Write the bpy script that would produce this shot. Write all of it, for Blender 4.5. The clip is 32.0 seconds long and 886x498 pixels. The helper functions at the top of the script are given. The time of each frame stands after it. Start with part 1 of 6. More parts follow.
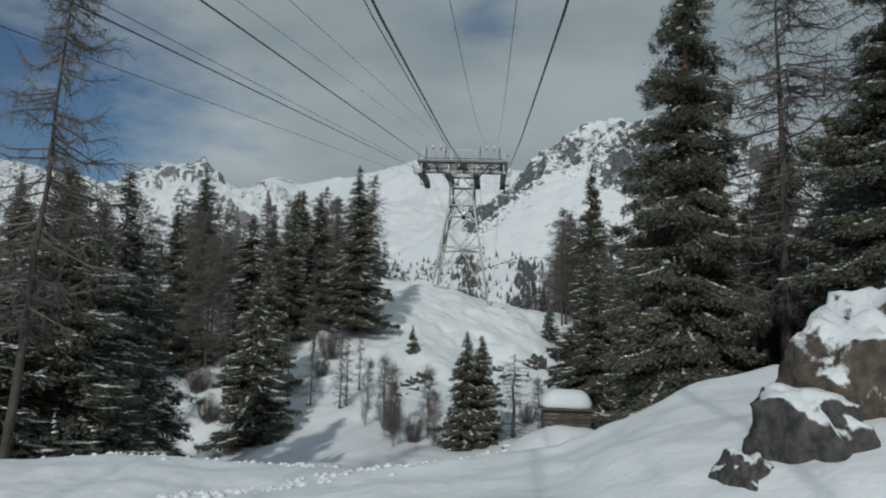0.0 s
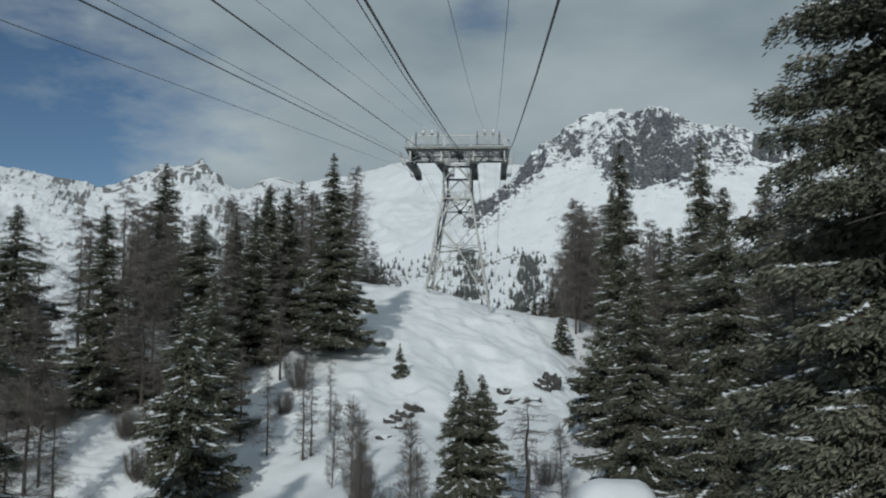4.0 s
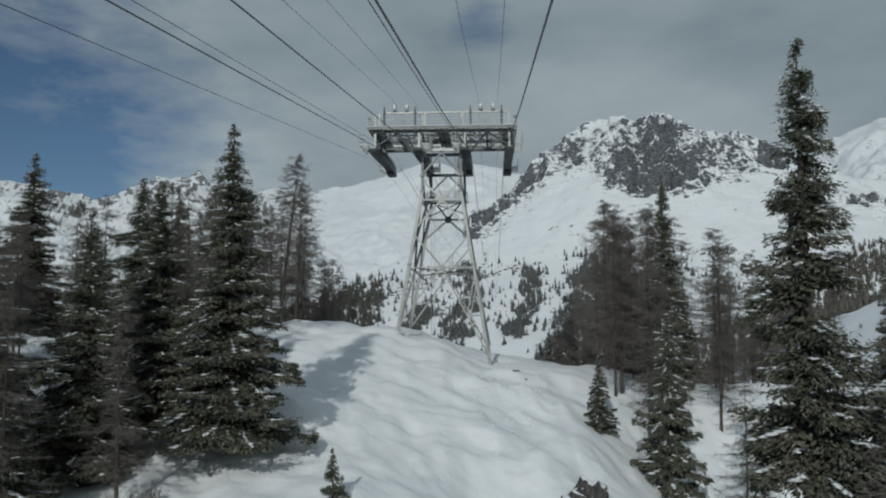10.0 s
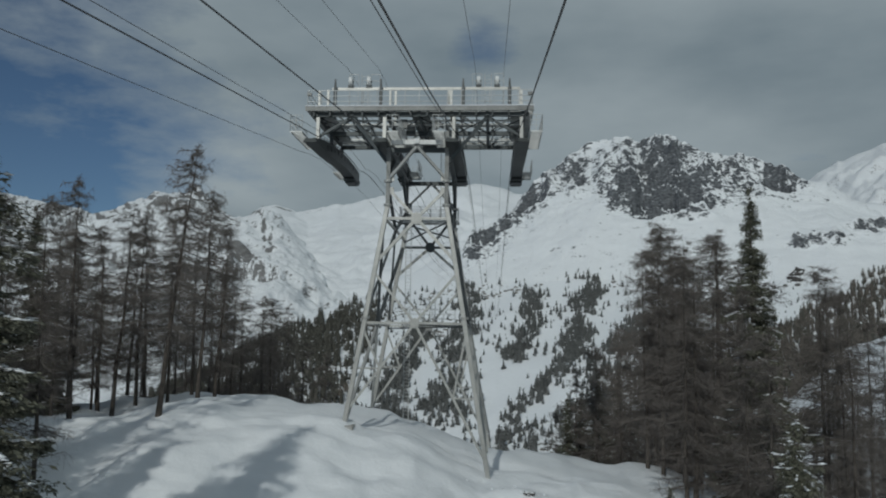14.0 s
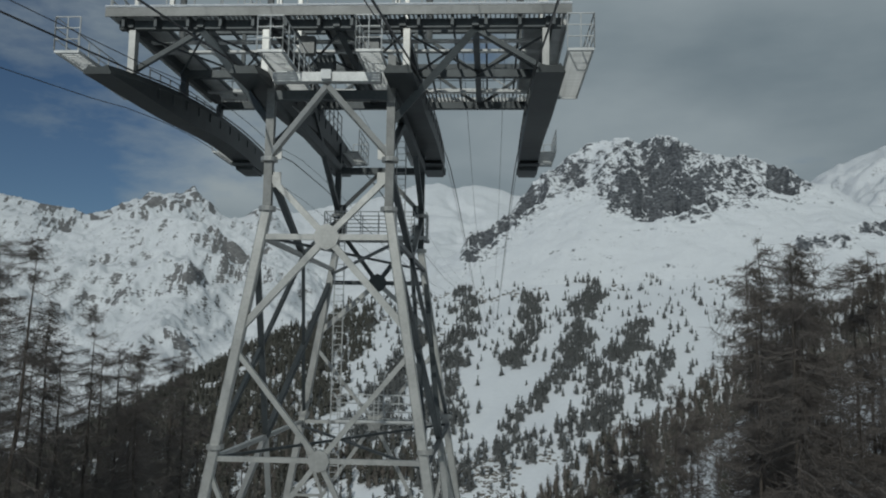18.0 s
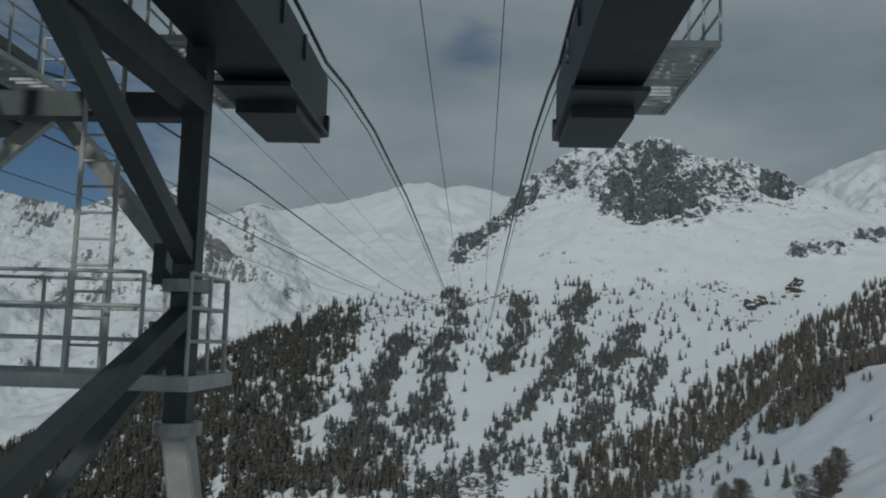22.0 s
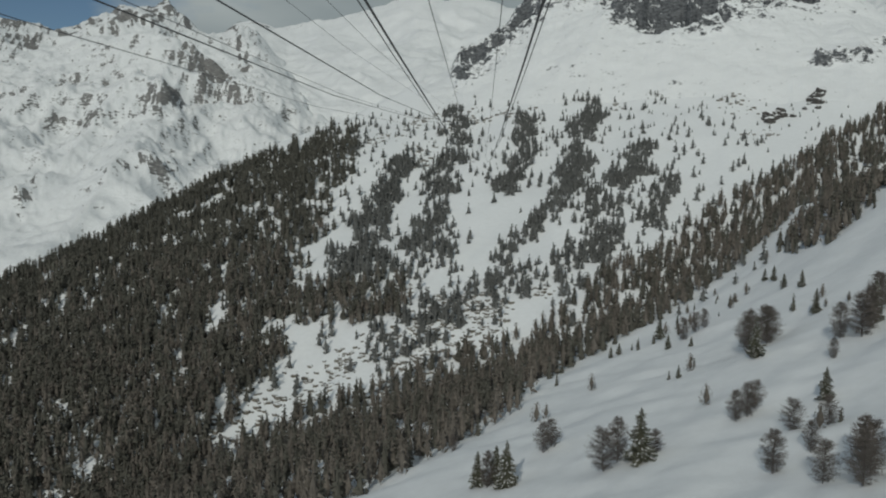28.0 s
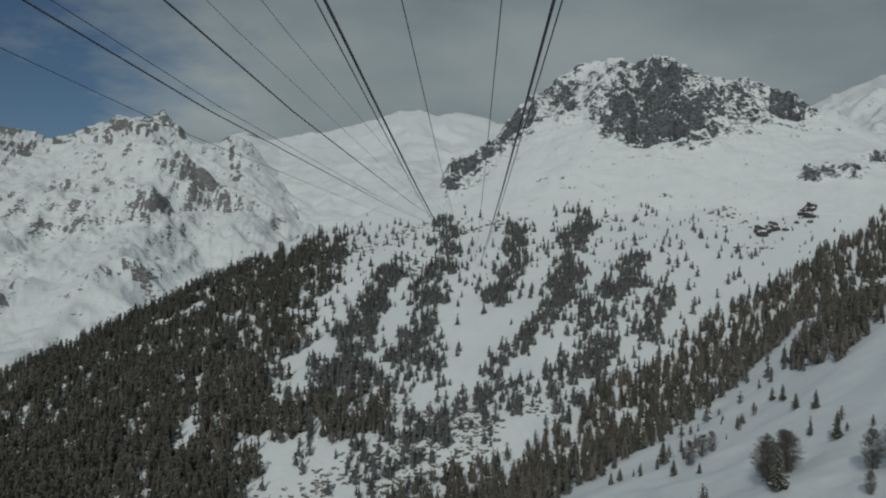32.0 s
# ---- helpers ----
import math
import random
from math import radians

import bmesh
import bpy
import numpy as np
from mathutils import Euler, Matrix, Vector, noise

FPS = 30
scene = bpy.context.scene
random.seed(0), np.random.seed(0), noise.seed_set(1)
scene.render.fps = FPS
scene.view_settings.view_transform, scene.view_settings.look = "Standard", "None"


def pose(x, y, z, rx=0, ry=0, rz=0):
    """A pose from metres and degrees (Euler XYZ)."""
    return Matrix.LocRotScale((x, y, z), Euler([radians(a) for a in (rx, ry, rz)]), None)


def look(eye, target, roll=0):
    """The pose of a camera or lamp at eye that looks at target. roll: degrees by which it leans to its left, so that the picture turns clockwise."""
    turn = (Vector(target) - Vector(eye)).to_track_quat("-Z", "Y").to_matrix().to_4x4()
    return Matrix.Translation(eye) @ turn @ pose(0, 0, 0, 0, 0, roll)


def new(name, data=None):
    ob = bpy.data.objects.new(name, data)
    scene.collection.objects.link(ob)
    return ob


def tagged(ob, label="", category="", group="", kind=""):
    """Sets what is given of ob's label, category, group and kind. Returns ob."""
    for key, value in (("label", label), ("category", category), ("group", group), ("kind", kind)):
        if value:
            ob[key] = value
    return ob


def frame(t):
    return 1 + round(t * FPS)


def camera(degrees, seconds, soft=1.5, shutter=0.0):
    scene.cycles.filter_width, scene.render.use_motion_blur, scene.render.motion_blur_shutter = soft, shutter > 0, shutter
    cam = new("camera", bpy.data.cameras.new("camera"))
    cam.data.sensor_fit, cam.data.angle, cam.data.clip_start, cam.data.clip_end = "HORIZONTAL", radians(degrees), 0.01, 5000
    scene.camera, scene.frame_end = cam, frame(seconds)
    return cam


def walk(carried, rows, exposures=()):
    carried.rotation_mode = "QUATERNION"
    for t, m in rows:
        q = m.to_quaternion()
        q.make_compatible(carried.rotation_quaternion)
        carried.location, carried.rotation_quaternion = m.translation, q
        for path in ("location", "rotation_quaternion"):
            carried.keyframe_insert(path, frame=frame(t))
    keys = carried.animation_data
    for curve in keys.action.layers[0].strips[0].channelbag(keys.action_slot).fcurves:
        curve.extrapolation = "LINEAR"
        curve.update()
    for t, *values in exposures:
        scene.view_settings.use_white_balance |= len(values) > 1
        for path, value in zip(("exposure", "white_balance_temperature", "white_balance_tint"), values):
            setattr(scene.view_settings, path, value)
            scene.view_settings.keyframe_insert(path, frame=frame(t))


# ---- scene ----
# ---------------------------------------------------------------- camera
LENS = 56.57
cam = camera(LENS, 32.0, soft=2.0)

# seconds, x, y, z, turn to the left, tilt up, lean to the left
PATH = [
    (0, 5.17, -136.41, -1.75, 3.37, 4.55, 1.72),
    (0.5, 5.20, -134.47, -1.55, 3.39, 4.92, 1.55),
    (1, 5.21, -132.48, -1.34, 3.16, 5.19, 0.97),
    (1.5, 5.21, -130.40, -1.10, 3.20, 5.06, 0.95),
    (2, 5.21, -128.27, -0.83, 3.43, 4.40, 0.65),
    (2.5, 5.20, -126.09, -0.56, 3.60, 4.26, 0.62),
    (3, 5.22, -123.79, -0.31, 3.52, 4.13, 0.35),
    (3.5, 5.23, -121.37, -0.07, 3.56, 4.21, 0.30),
    (4, 5.23, -118.88, 0.20, 3.48, 4.29, 0.34),
    (4.5, 5.24, -116.38, 0.49, 3.30, 4.67, 0.32),
    (6.5, 5.30, -105.34, 1.76, 3.58, 4.88, 0.12),
    (7, 5.30, -102.54, 2.09, 3.59, 4.54, 0.03),
    (7.5, 5.32, -99.62, 2.46, 3.41, 4.33, -0.12),
    (8, 5.33, -96.50, 2.83, 3.57, 4.40, 0.00),
    (8.5, 5.32, -93.25, 3.18, 3.54, 4.53, -0.05),
    (9, 5.26, -89.89, 3.49, 3.58, 4.64, -0.11),
    (9.5, 5.23, -86.44, 3.82, 3.62, 4.94, 0.03),
    (10, 5.21, -83.00, 4.22, 3.52, 5.01, -0.06),
    (10.5, 5.19, -79.54, 4.70, 3.55, 4.79, 0.03),
    (11, 5.19, -76.08, 5.19, 3.55, 4.53, -0.02),
    (11.5, 5.18, -72.58, 5.70, 3.65, 4.47, -0.17),
    (12, 5.16, -68.99, 6.24, 3.78, 4.55, 0.04),
    (12.5, 5.13, -65.27, 6.84, 3.68, 4.98, 0.88),
    (13, 5.09, -61.56, 7.43, 3.75, 5.54, 0.78),
    (13.5, 5.09, -57.87, 7.95, 3.57, 6.39, 0.86),
    (15.5, 5.15, -43.13, 10.32, 3.73, 5.49, 0.44),
    (16, 5.16, -39.83, 10.85, 4.00, 5.06, 0.68),
    (16.5, 5.17, -36.31, 11.41, 3.91, 4.87, 0.62),
    (17, 5.19, -32.82, 12.03, 3.78, 5.12, 0.75),
    (17.5, 5.21, -29.31, 12.67, 3.40, 5.89, 0.93),
    (18, 5.21, -25.98, 13.27, 3.42, 6.44, 0.92),
    (18.5, 5.21, -22.61, 13.88, 3.58, 6.50, 1.32),
    (19, 5.21, -19.17, 14.51, 3.80, 6.54, 1.39),
    (19.5, 5.23, -15.65, 15.14, 3.61, 6.61, 1.02),
    (20, 5.25, -12.18, 15.79, 2.88, 6.32, 0.71),
    (20.5, 5.27, -8.73, 16.44, 2.11, 6.04, 0.75),
    (21, 5.30, -5.15, 17.09, 1.96, 6.55, 0.73),
    (21.5, 5.33, -1.59, 17.79, 2.50, 7.29, 1.04),
    (22, 5.32, 2.09, 18.45, 2.66, 6.43, 1.61),
    (22.5, 5.39, 5.99, 18.97, 2.75, 5.52, 2.19),
    (23, 5.38, 9.65, 19.38, 2.23, 4.70, 1.41),
    (23.5, 5.35, 13.15, 19.67, 2.27, 2.72, 1.16),
    (24, 5.32, 16.56, 19.87, 2.90, 1.72, 1.11),
    (24.5, 5.30, 19.96, 20.01, 2.83, 1.13, 1.30),
    (26.5, 5.29, 34.42, 19.31, 3.12, -0.25, 1.08),
    (27, 5.29, 38.21, 19.16, 2.81, -3.27, 0.70),
    (27.5, 5.29, 41.93, 19.00, 2.83, -4.75, 0.73),
    (28, 5.29, 45.56, 18.81, 2.72, -6.03, 0.60),
    (28.5, 5.30, 49.11, 18.59, 2.70, -6.25, 0.47),
    (29, 5.30, 52.64, 18.37, 2.75, -6.37, 0.62),
    (29.5, 5.31, 56.19, 18.16, 2.54, -5.53, 0.69),
    (30, 5.31, 59.77, 17.94, 2.40, -4.04, 0.90),
    (30.5, 5.30, 63.37, 17.72, 2.12, -2.14, 1.01),
    (31, 5.30, 66.99, 17.49, 2.01, -0.67, 1.12),
    (31.5, 5.29, 70.61, 17.23, 2.02, 0.50, 1.24),
    (32, 5.28, 74.21, 16.95, 2.11, 1.70, 1.28),
]


def eye_pose(x, y, z, turn, tilt, lean):
    return pose(x, y, z, 0, 0, turn) @ pose(0, 0, 0, 90 + tilt) @ pose(0, 0, 0, 0, 0, lean)


walk(cam, [(t, eye_pose(*p)) for t, *p in PATH], exposures=[(0, -0.53, 6150, 4.0), (3.5, -0.45, 6050, 4.0), (6.5, -0.48, 6300, 4.0), (9, -0.58, 6100, 4.0), (13, -0.80, 6050, 4.0), (18, -0.89, 6050, 4.0), (21, -1.0, 6050, 4.0), (23.5, -1.08, 6100, 2.0),
                   (25.5, -1.00, 6250, 3.0), (27.0, -0.93, 6450, 4.0), (28.0, -0.71, 6500, 4.0), (29.5, -0.68, 6500, 4.0), (32, -0.98, 6300, 3.0)])

# ---------------------------------------------------------------- sky and sun
SUN_EL, SUN_AZ = 29.0, 194.0      # degrees; azimuth clockwise from +y
to_sun = Vector((math.sin(radians(SUN_AZ)) * math.cos(radians(SUN_EL)), math.cos(radians(SUN_AZ)) * math.cos(radians(SUN_EL)), math.sin(radians(SUN_EL))))
sun = new("sun", bpy.data.lights.new("sun", "SUN"))
sun.data.energy, sun.data.angle, sun.data.color = 2.6, radians(1.0), (1.0, 0.95, 0.87)
sun.matrix_world = look(to_sun * 50, (0, 0, 0))


def make_sky():
    world = bpy.data.worlds.new("sky")
    scene.world = world
    world.use_nodes = True
    nt = world.node_tree
    N, L = nt.nodes, nt.links
    N.clear()
    out, bg = N.new("ShaderNodeOutputWorld"), N.new("ShaderNodeBackground")
    sky = N.new("ShaderNodeTexSky")
    sky.sky_type, sky.sun_disc = "NISHITA", False
    sky.sun_elevation, sky.sun_rotation, sky.altitude = radians(SUN_EL), radians(SUN_AZ), 2000
    tc, mp = N.new("ShaderNodeTexCoord"), N.new("ShaderNodeMapping")
    mp.inputs["Scale"].default_value = (1.0, 1.0, 2.6)
    mp.inputs["Location"].default_value = (0.35, 0.1, 0.0)
    L.new(tc.outputs["Generated"], mp.inputs["Vector"])
    cloud = N.new("ShaderNodeTexNoise")
    cloud.inputs["Scale"].default_value, cloud.inputs["Detail"].default_value, cloud.inputs["Roughness"].default_value = 3.4, 8.0, 0.6
    L.new(mp.outputs["Vector"], cloud.inputs["Vector"])
    # the cloud sheet thins out towards the left of the valley
    sep = N.new("ShaderNodeSeparateXYZ")
    L.new(tc.outputs["Generated"], sep.inputs[0])
    thin = N.new("ShaderNodeMapRange")
    thin.inputs["From Min"].default_value, thin.inputs["From Max"].default_value = -0.46, -0.22
    thin.inputs["To Min"].default_value, thin.inputs["To Max"].default_value = -0.24, 0.26
    L.new(sep.outputs["X"], thin.inputs["Value"])
    # higher up the left side clouds over again, and a small blue gap stands over the line
    high = N.new("ShaderNodeMapRange")
    high.inputs["From Min"].default_value, high.inputs["From Max"].default_value = 0.20, 0.36
    high.inputs["To Min"].default_value, high.inputs["To Max"].default_value = 0.0, 0.12
    L.new(sep.outputs["Z"], high.inputs["Value"])
    dist, gap = N.new("ShaderNodeVectorMath"), N.new("ShaderNodeMapRange")
    dist.operation = "DISTANCE"
    dist.inputs[1].default_value = (-0.018, 0.936, 0.352)
    L.new(tc.outputs["Generated"], dist.inputs[0])
    gap.inputs["From Min"].default_value, gap.inputs["From Max"].default_value = 0.0, 0.06
    gap.inputs["To Min"].default_value, gap.inputs["To Max"].default_value = -0.30, 0.0
    L.new(dist.outputs["Value"], gap.inputs["Value"])
    total = thin.outputs[0]
    for extra in (high.outputs[0], gap.outputs[0], cloud.outputs["Fac"]):
        add = N.new("ShaderNodeMath")
        add.operation = "ADD"
        L.new(total, add.inputs[0])
        L.new(extra, add.inputs[1])
        total = add.outputs[0]
    ramp = N.new("ShaderNodeValToRGB")
    ramp.color_ramp.elements[0].position, ramp.color_ramp.elements[1].position = 0.40, 0.68
    L.new(total, ramp.inputs["Fac"])
    shade = N.new("ShaderNodeTexNoise")
    shade.inputs["Scale"].default_value, shade.inputs["Detail"].default_value = 3.1, 5.0
    L.new(mp.outputs["Vector"], shade.inputs["Vector"])
    grey = N.new("ShaderNodeValToRGB")
    grey.color_ramp.elements[0].position, grey.color_ramp.elements[1].position = 0.3, 0.75
    grey.color_ramp.elements[0].color, grey.color_ramp.elements[1].color = (3.3, 3.9, 4.3, 1), (6.2, 6.7, 6.9, 1)
    L.new(shade.outputs["Fac"], grey.inputs["Fac"])
    mix = N.new("ShaderNodeMix")
    mix.data_type = "RGBA"
    L.new(ramp.outputs["Color"], mix.inputs["Factor"])
    deep = N.new("ShaderNodeMix")
    deep.data_type, deep.blend_type = "RGBA", "MULTIPLY"
    deep.inputs["Factor"].default_value = 1.0
    deep.inputs["B"].default_value = (0.62, 0.68, 0.74, 1)
    L.new(sky.outputs[0], deep.inputs["A"])
    L.new(deep.outputs["Result"], mix.inputs["A"])
    L.new(grey.outputs[0], mix.inputs["B"])
    L.new(mix.outputs["Result"], bg.inputs["Color"])
    bg.inputs["Strength"].default_value = 0.09
    L.new(bg.outputs[0], out.inputs["Surface"])


make_sky()


# ---------------------------------------------------------------- materials
def material(name, color, rough=0.6, metal=0.0, var=0.25, scale=3.0, bump=0.0, bump_scale=20.0, fine=0.0, tint=None, per_object=0.0, per_island=0.0, spec=0.4):
    """Principled surface with colour varied at two scales and a fine relief, in metres."""
    m = bpy.data.materials.new(name)
    m.use_nodes = True
    nt = m.node_tree
    N, L = nt.nodes, nt.links
    b = N["Principled BSDF"]
    b.inputs["Roughness"].default_value, b.inputs["Metallic"].default_value = rough, metal
    b.inputs["Specular IOR Level"].default_value = spec
    tc = N.new("ShaderNodeTexCoord")
    n1, n2 = N.new("ShaderNodeTexNoise"), N.new("ShaderNodeTexNoise")
    n1.inputs["Scale"].default_value, n1.inputs["Detail"].default_value = scale, 5.0
    n2.inputs["Scale"].default_value, n2.inputs["Detail"].default_value = scale * 9, 3.0
    for n in (n1, n2):
        L.new(tc.outputs["Object"], n.inputs["Vector"])
    mixn = N.new("ShaderNodeMix")
    mixn.inputs["Factor"].default_value = 0.35
    L.new(n1.outputs["Fac"], mixn.inputs["A"])
    L.new(n2.outputs["Fac"], mixn.inputs["B"])
    ramp = N.new("ShaderNodeValToRGB")
    c2 = tint or tuple(c * (1 - var) for c in color)
    ramp.color_ramp.elements[0].position, ramp.color_ramp.elements[1].position = 0.38, 0.62
    ramp.color_ramp.elements[0].color, ramp.color_ramp.elements[1].color = (*c2, 1), (*color, 1)
    L.new(mixn.outputs["Result"], ramp.inputs["Fac"])
    col = ramp.outputs["Color"]
    for amount, node, socket in ((per_object, "ShaderNodeObjectInfo", "Random"), (per_island, "ShaderNodeNewGeometry", "Random Per Island")):
        if amount:
            info, mr, mul = N.new(node), N.new("ShaderNodeMapRange"), N.new("ShaderNodeMix")
            mr.inputs["To Min"].default_value, mr.inputs["To Max"].default_value = 1 - amount, 1 + amount
            L.new(info.outputs[socket], mr.inputs["Value"])
            mul.data_type, mul.blend_type = "RGBA", "MULTIPLY"
            mul.inputs["Factor"].default_value = 1.0
            L.new(col, mul.inputs["A"])
            L.new(mr.outputs[0], mul.inputs["B"])
            col = mul.outputs["Result"]
    L.new(col, b.inputs["Base Color"])
    if bump:
        bn, nb = N.new("ShaderNodeBump"), N.new("ShaderNodeTexNoise")
        nb.inputs["Scale"].default_value, nb.inputs["Detail"].default_value = bump_scale, 4.0
        L.new(tc.outputs["Object"], nb.inputs["Vector"])
        L.new(nb.outputs["Fac"], bn.inputs["Height"])
        bn.inputs["Strength"].default_value, bn.inputs["Distance"].default_value = bump, fine or 0.02
        L.new(bn.outputs[0], b.inputs["Normal"])
    return m


def snow_rock(name, snow=(0.80, 0.82, 0.84), rock=(0.12, 0.11, 0.105), rock2=(0.22, 0.2, 0.185), steep=0.62, soft=0.12, patch=0.02, fine=0.12, bump_d=0.25, amount=0.3, strata=1.0, bare=0.0):
    """Snow that lies where the ground is flat enough, bare rock where it is steep; patch and fine: sizes of its pattern per metre."""
    m = bpy.data.materials.new(name)
    m.use_nodes = True
    nt = m.node_tree
    N, L = nt.nodes, nt.links
    b = N["Principled BSDF"]
    b.inputs["Roughness"].default_value, b.inputs["Specular IOR Level"].default_value = 0.75, 0.25
    tc, geo, sep = N.new("ShaderNodeTexCoord"), N.new("ShaderNodeNewGeometry"), N.new("ShaderNodeSeparateXYZ")
    L.new(geo.outputs["Normal"], sep.inputs[0])
    big, small = N.new("ShaderNodeTexNoise"), N.new("ShaderNodeTexNoise")
    mp = N.new("ShaderNodeMapping")
    mp.inputs["Scale"].default_value = (1, 1, strata)
    mp.inputs["Rotation"].default_value = (0.35, 0.2, 0)
    L.new(tc.outputs["Object"], mp.inputs["Vector"])
    for n, s, d in ((big, patch, 9.0), (small, fine, 6.0)):
        n.inputs["Scale"].default_value, n.inputs["Detail"].default_value, n.inputs["Roughness"].default_value = s, d, 0.62
        L.new(mp.outputs["Vector"], n.inputs["Vector"])
    # steepness plus broken noise decides between snow and rock
    a1, a2, a3 = N.new("ShaderNodeMath"), N.new("ShaderNodeMath"), N.new("ShaderNodeMath")
    a1.operation, a2.operation, a3.operation = "MULTIPLY_ADD", "MULTIPLY_ADD", "SUBTRACT"
    L.new(big.outputs["Fac"], a1.inputs[0])
    a1.inputs[1].default_value = amount
    L.new(sep.outputs["Z"], a1.inputs[2])
    L.new(small.outputs["Fac"], a2.inputs[0])
    a2.inputs[1].default_value = amount * 1.1
    L.new(a1.outputs[0], a2.inputs[2])
    L.new(a2.outputs[0], a3.inputs[0])
    a3.inputs[1].default_value = amount * 1.05
    height = a3.outputs[0]
    if bare:
        # crags where the landform says that no snow holds
        at, ab = N.new("ShaderNodeAttribute"), N.new("ShaderNodeMath")
        at.attribute_name, ab.operation = "bare", "MULTIPLY_ADD"
        L.new(at.outputs["Fac"], ab.inputs[0])
        ab.inputs[1].default_value = -bare
        L.new(height, ab.inputs[2])
        height = ab.outputs[0]
    mask = N.new("ShaderNodeMapRange")
    mask.inputs["From Min"].default_value, mask.inputs["From Max"].default_value = steep - soft / 2, steep + soft / 2
    L.new(height, mask.inputs["Value"])
    rr, sr = N.new("ShaderNodeValToRGB"), N.new("ShaderNodeValToRGB")
    rr.color_ramp.elements[0].position, rr.color_ramp.elements[1].position = 0.35, 0.65
    rr.color_ramp.elements[0].color, rr.color_ramp.elements[1].color = (*rock, 1), (*rock2, 1)
    L.new(small.outputs["Fac"], rr.inputs["Fac"])
    sr.color_ramp.elements[0].position, sr.color_ramp.elements[1].position = 0.3, 0.7
    sr.color_ramp.elements[0].color, sr.color_ramp.elements[1].color = (*(c * 0.93 for c in snow), 1), (*snow, 1)
    L.new(big.outputs["Fac"], sr.inputs["Fac"])
    mix = N.new("ShaderNodeMix")
    mix.data_type = "RGBA"
    L.new(mask.outputs[0], mix.inputs["Factor"])
    L.new(rr.outputs["Color"], mix.inputs["A"])
    L.new(sr.outputs["Color"], mix.inputs["B"])
    L.new(mix.outputs["Result"], b.inputs["Base Color"])
    bn = N.new("ShaderNodeBump")
    bn.inputs["Strength"].default_value, bn.inputs["Distance"].default_value = 0.6, bump_d
    L.new(small.outputs["Fac"], bn.inputs["Height"])
    L.new(bn.outputs[0], b.inputs["Normal"])
    return m


M_SNOW = snow_rock("snow_ground", snow=(0.83, 0.85, 0.87), steep=0.52, patch=0.22, fine=0.9, bump_d=0.2, amount=0.12)
M_RANGE = snow_rock("snowy_range", snow=(0.77, 0.79, 0.81), rock=(0.13, 0.13, 0.132), rock2=(0.26, 0.255, 0.25), steep=0.40, soft=0.12, patch=0.03, fine=0.12, bump_d=4.0, amount=0.75, strata=2.4, bare=0.5)
M_BOWL = snow_rock("snow_bowl", rock=(0.09, 0.09, 0.093), rock2=(0.2, 0.195, 0.19), steep=0.40, soft=0.14, patch=0.02, fine=0.09, bump_d=5.0, amount=0.8, strata=1.6, bare=0.62)
M_PEAK = snow_rock("rocky_peak", rock=(0.045, 0.05, 0.057), rock2=(0.172, 0.18, 0.192), steep=0.47, soft=0.2, patch=0.05, fine=0.16, bump_d=2.5, amount=1.0, strata=1.8, bare=0.25)
# needle colours lightened to stand in for the cabin window's haze
M_SPRUCE = material("spruce_needles", (0.158, 0.157, 0.118), 0.7, var=0.5, scale=0.6, per_island=0.4, tint=(0.098, 0.102, 0.08), spec=0.2)
M_BARK = material("bark", (0.105, 0.09, 0.078), 0.9, var=0.5, scale=2.0, bump=0.8, bump_scale=14, fine=0.03)
M_BARK_RED = material("pine_bark", (0.30, 0.15, 0.09), 0.9, var=0.5, scale=2.0, bump=0.8, bump_scale=14, fine=0.03)
M_TWIG = material("larch_twigs", (0.18, 0.16, 0.146), 0.85, var=0.35, scale=0.6, per_island=0.3)
M_CLUMP = material("clump_snow", (0.80, 0.82, 0.85), 0.7, var=0.06, scale=2.0)
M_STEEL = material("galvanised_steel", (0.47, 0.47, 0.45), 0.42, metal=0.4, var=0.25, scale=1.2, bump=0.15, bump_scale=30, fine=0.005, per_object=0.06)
# dark parts, and the shade on rear and inner tower members put into colour
M_DARK = material("dark_and_shaded_steel", (0.085, 0.096, 0.10), 0.5, metal=0.3, var=0.3, scale=1.0, bump=0.15, bump_scale=20, fine=0.005, per_object=0.1)
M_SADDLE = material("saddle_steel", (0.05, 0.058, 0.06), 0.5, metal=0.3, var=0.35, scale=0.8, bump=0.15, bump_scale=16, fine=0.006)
# paler than the legs' steel: sun glint on the railings is in this colour
M_GRATE = material("grating_steel", (0.60, 0.61, 0.60), 0.5, metal=0.25, var=0.25, scale=2.0, per_object=0.08)
M_ROPE = material("wire_rope", (0.07, 0.07, 0.075), 0.45, metal=0.6, var=0.3, scale=0.5)
M_ROLLER = material("white_roller", (0.72, 0.73, 0.72), 0.45, var=0.1, scale=3.0)
M_WOOD = material("weathered_planks", (0.12, 0.095, 0.075), 0.85, var=0.4, scale=3.0, per_object=0.2)
M_CONC = material("concrete", (0.42, 0.41, 0.39), 0.9, var=0.25, scale=1.5, bump=0.3, bump_scale=12)


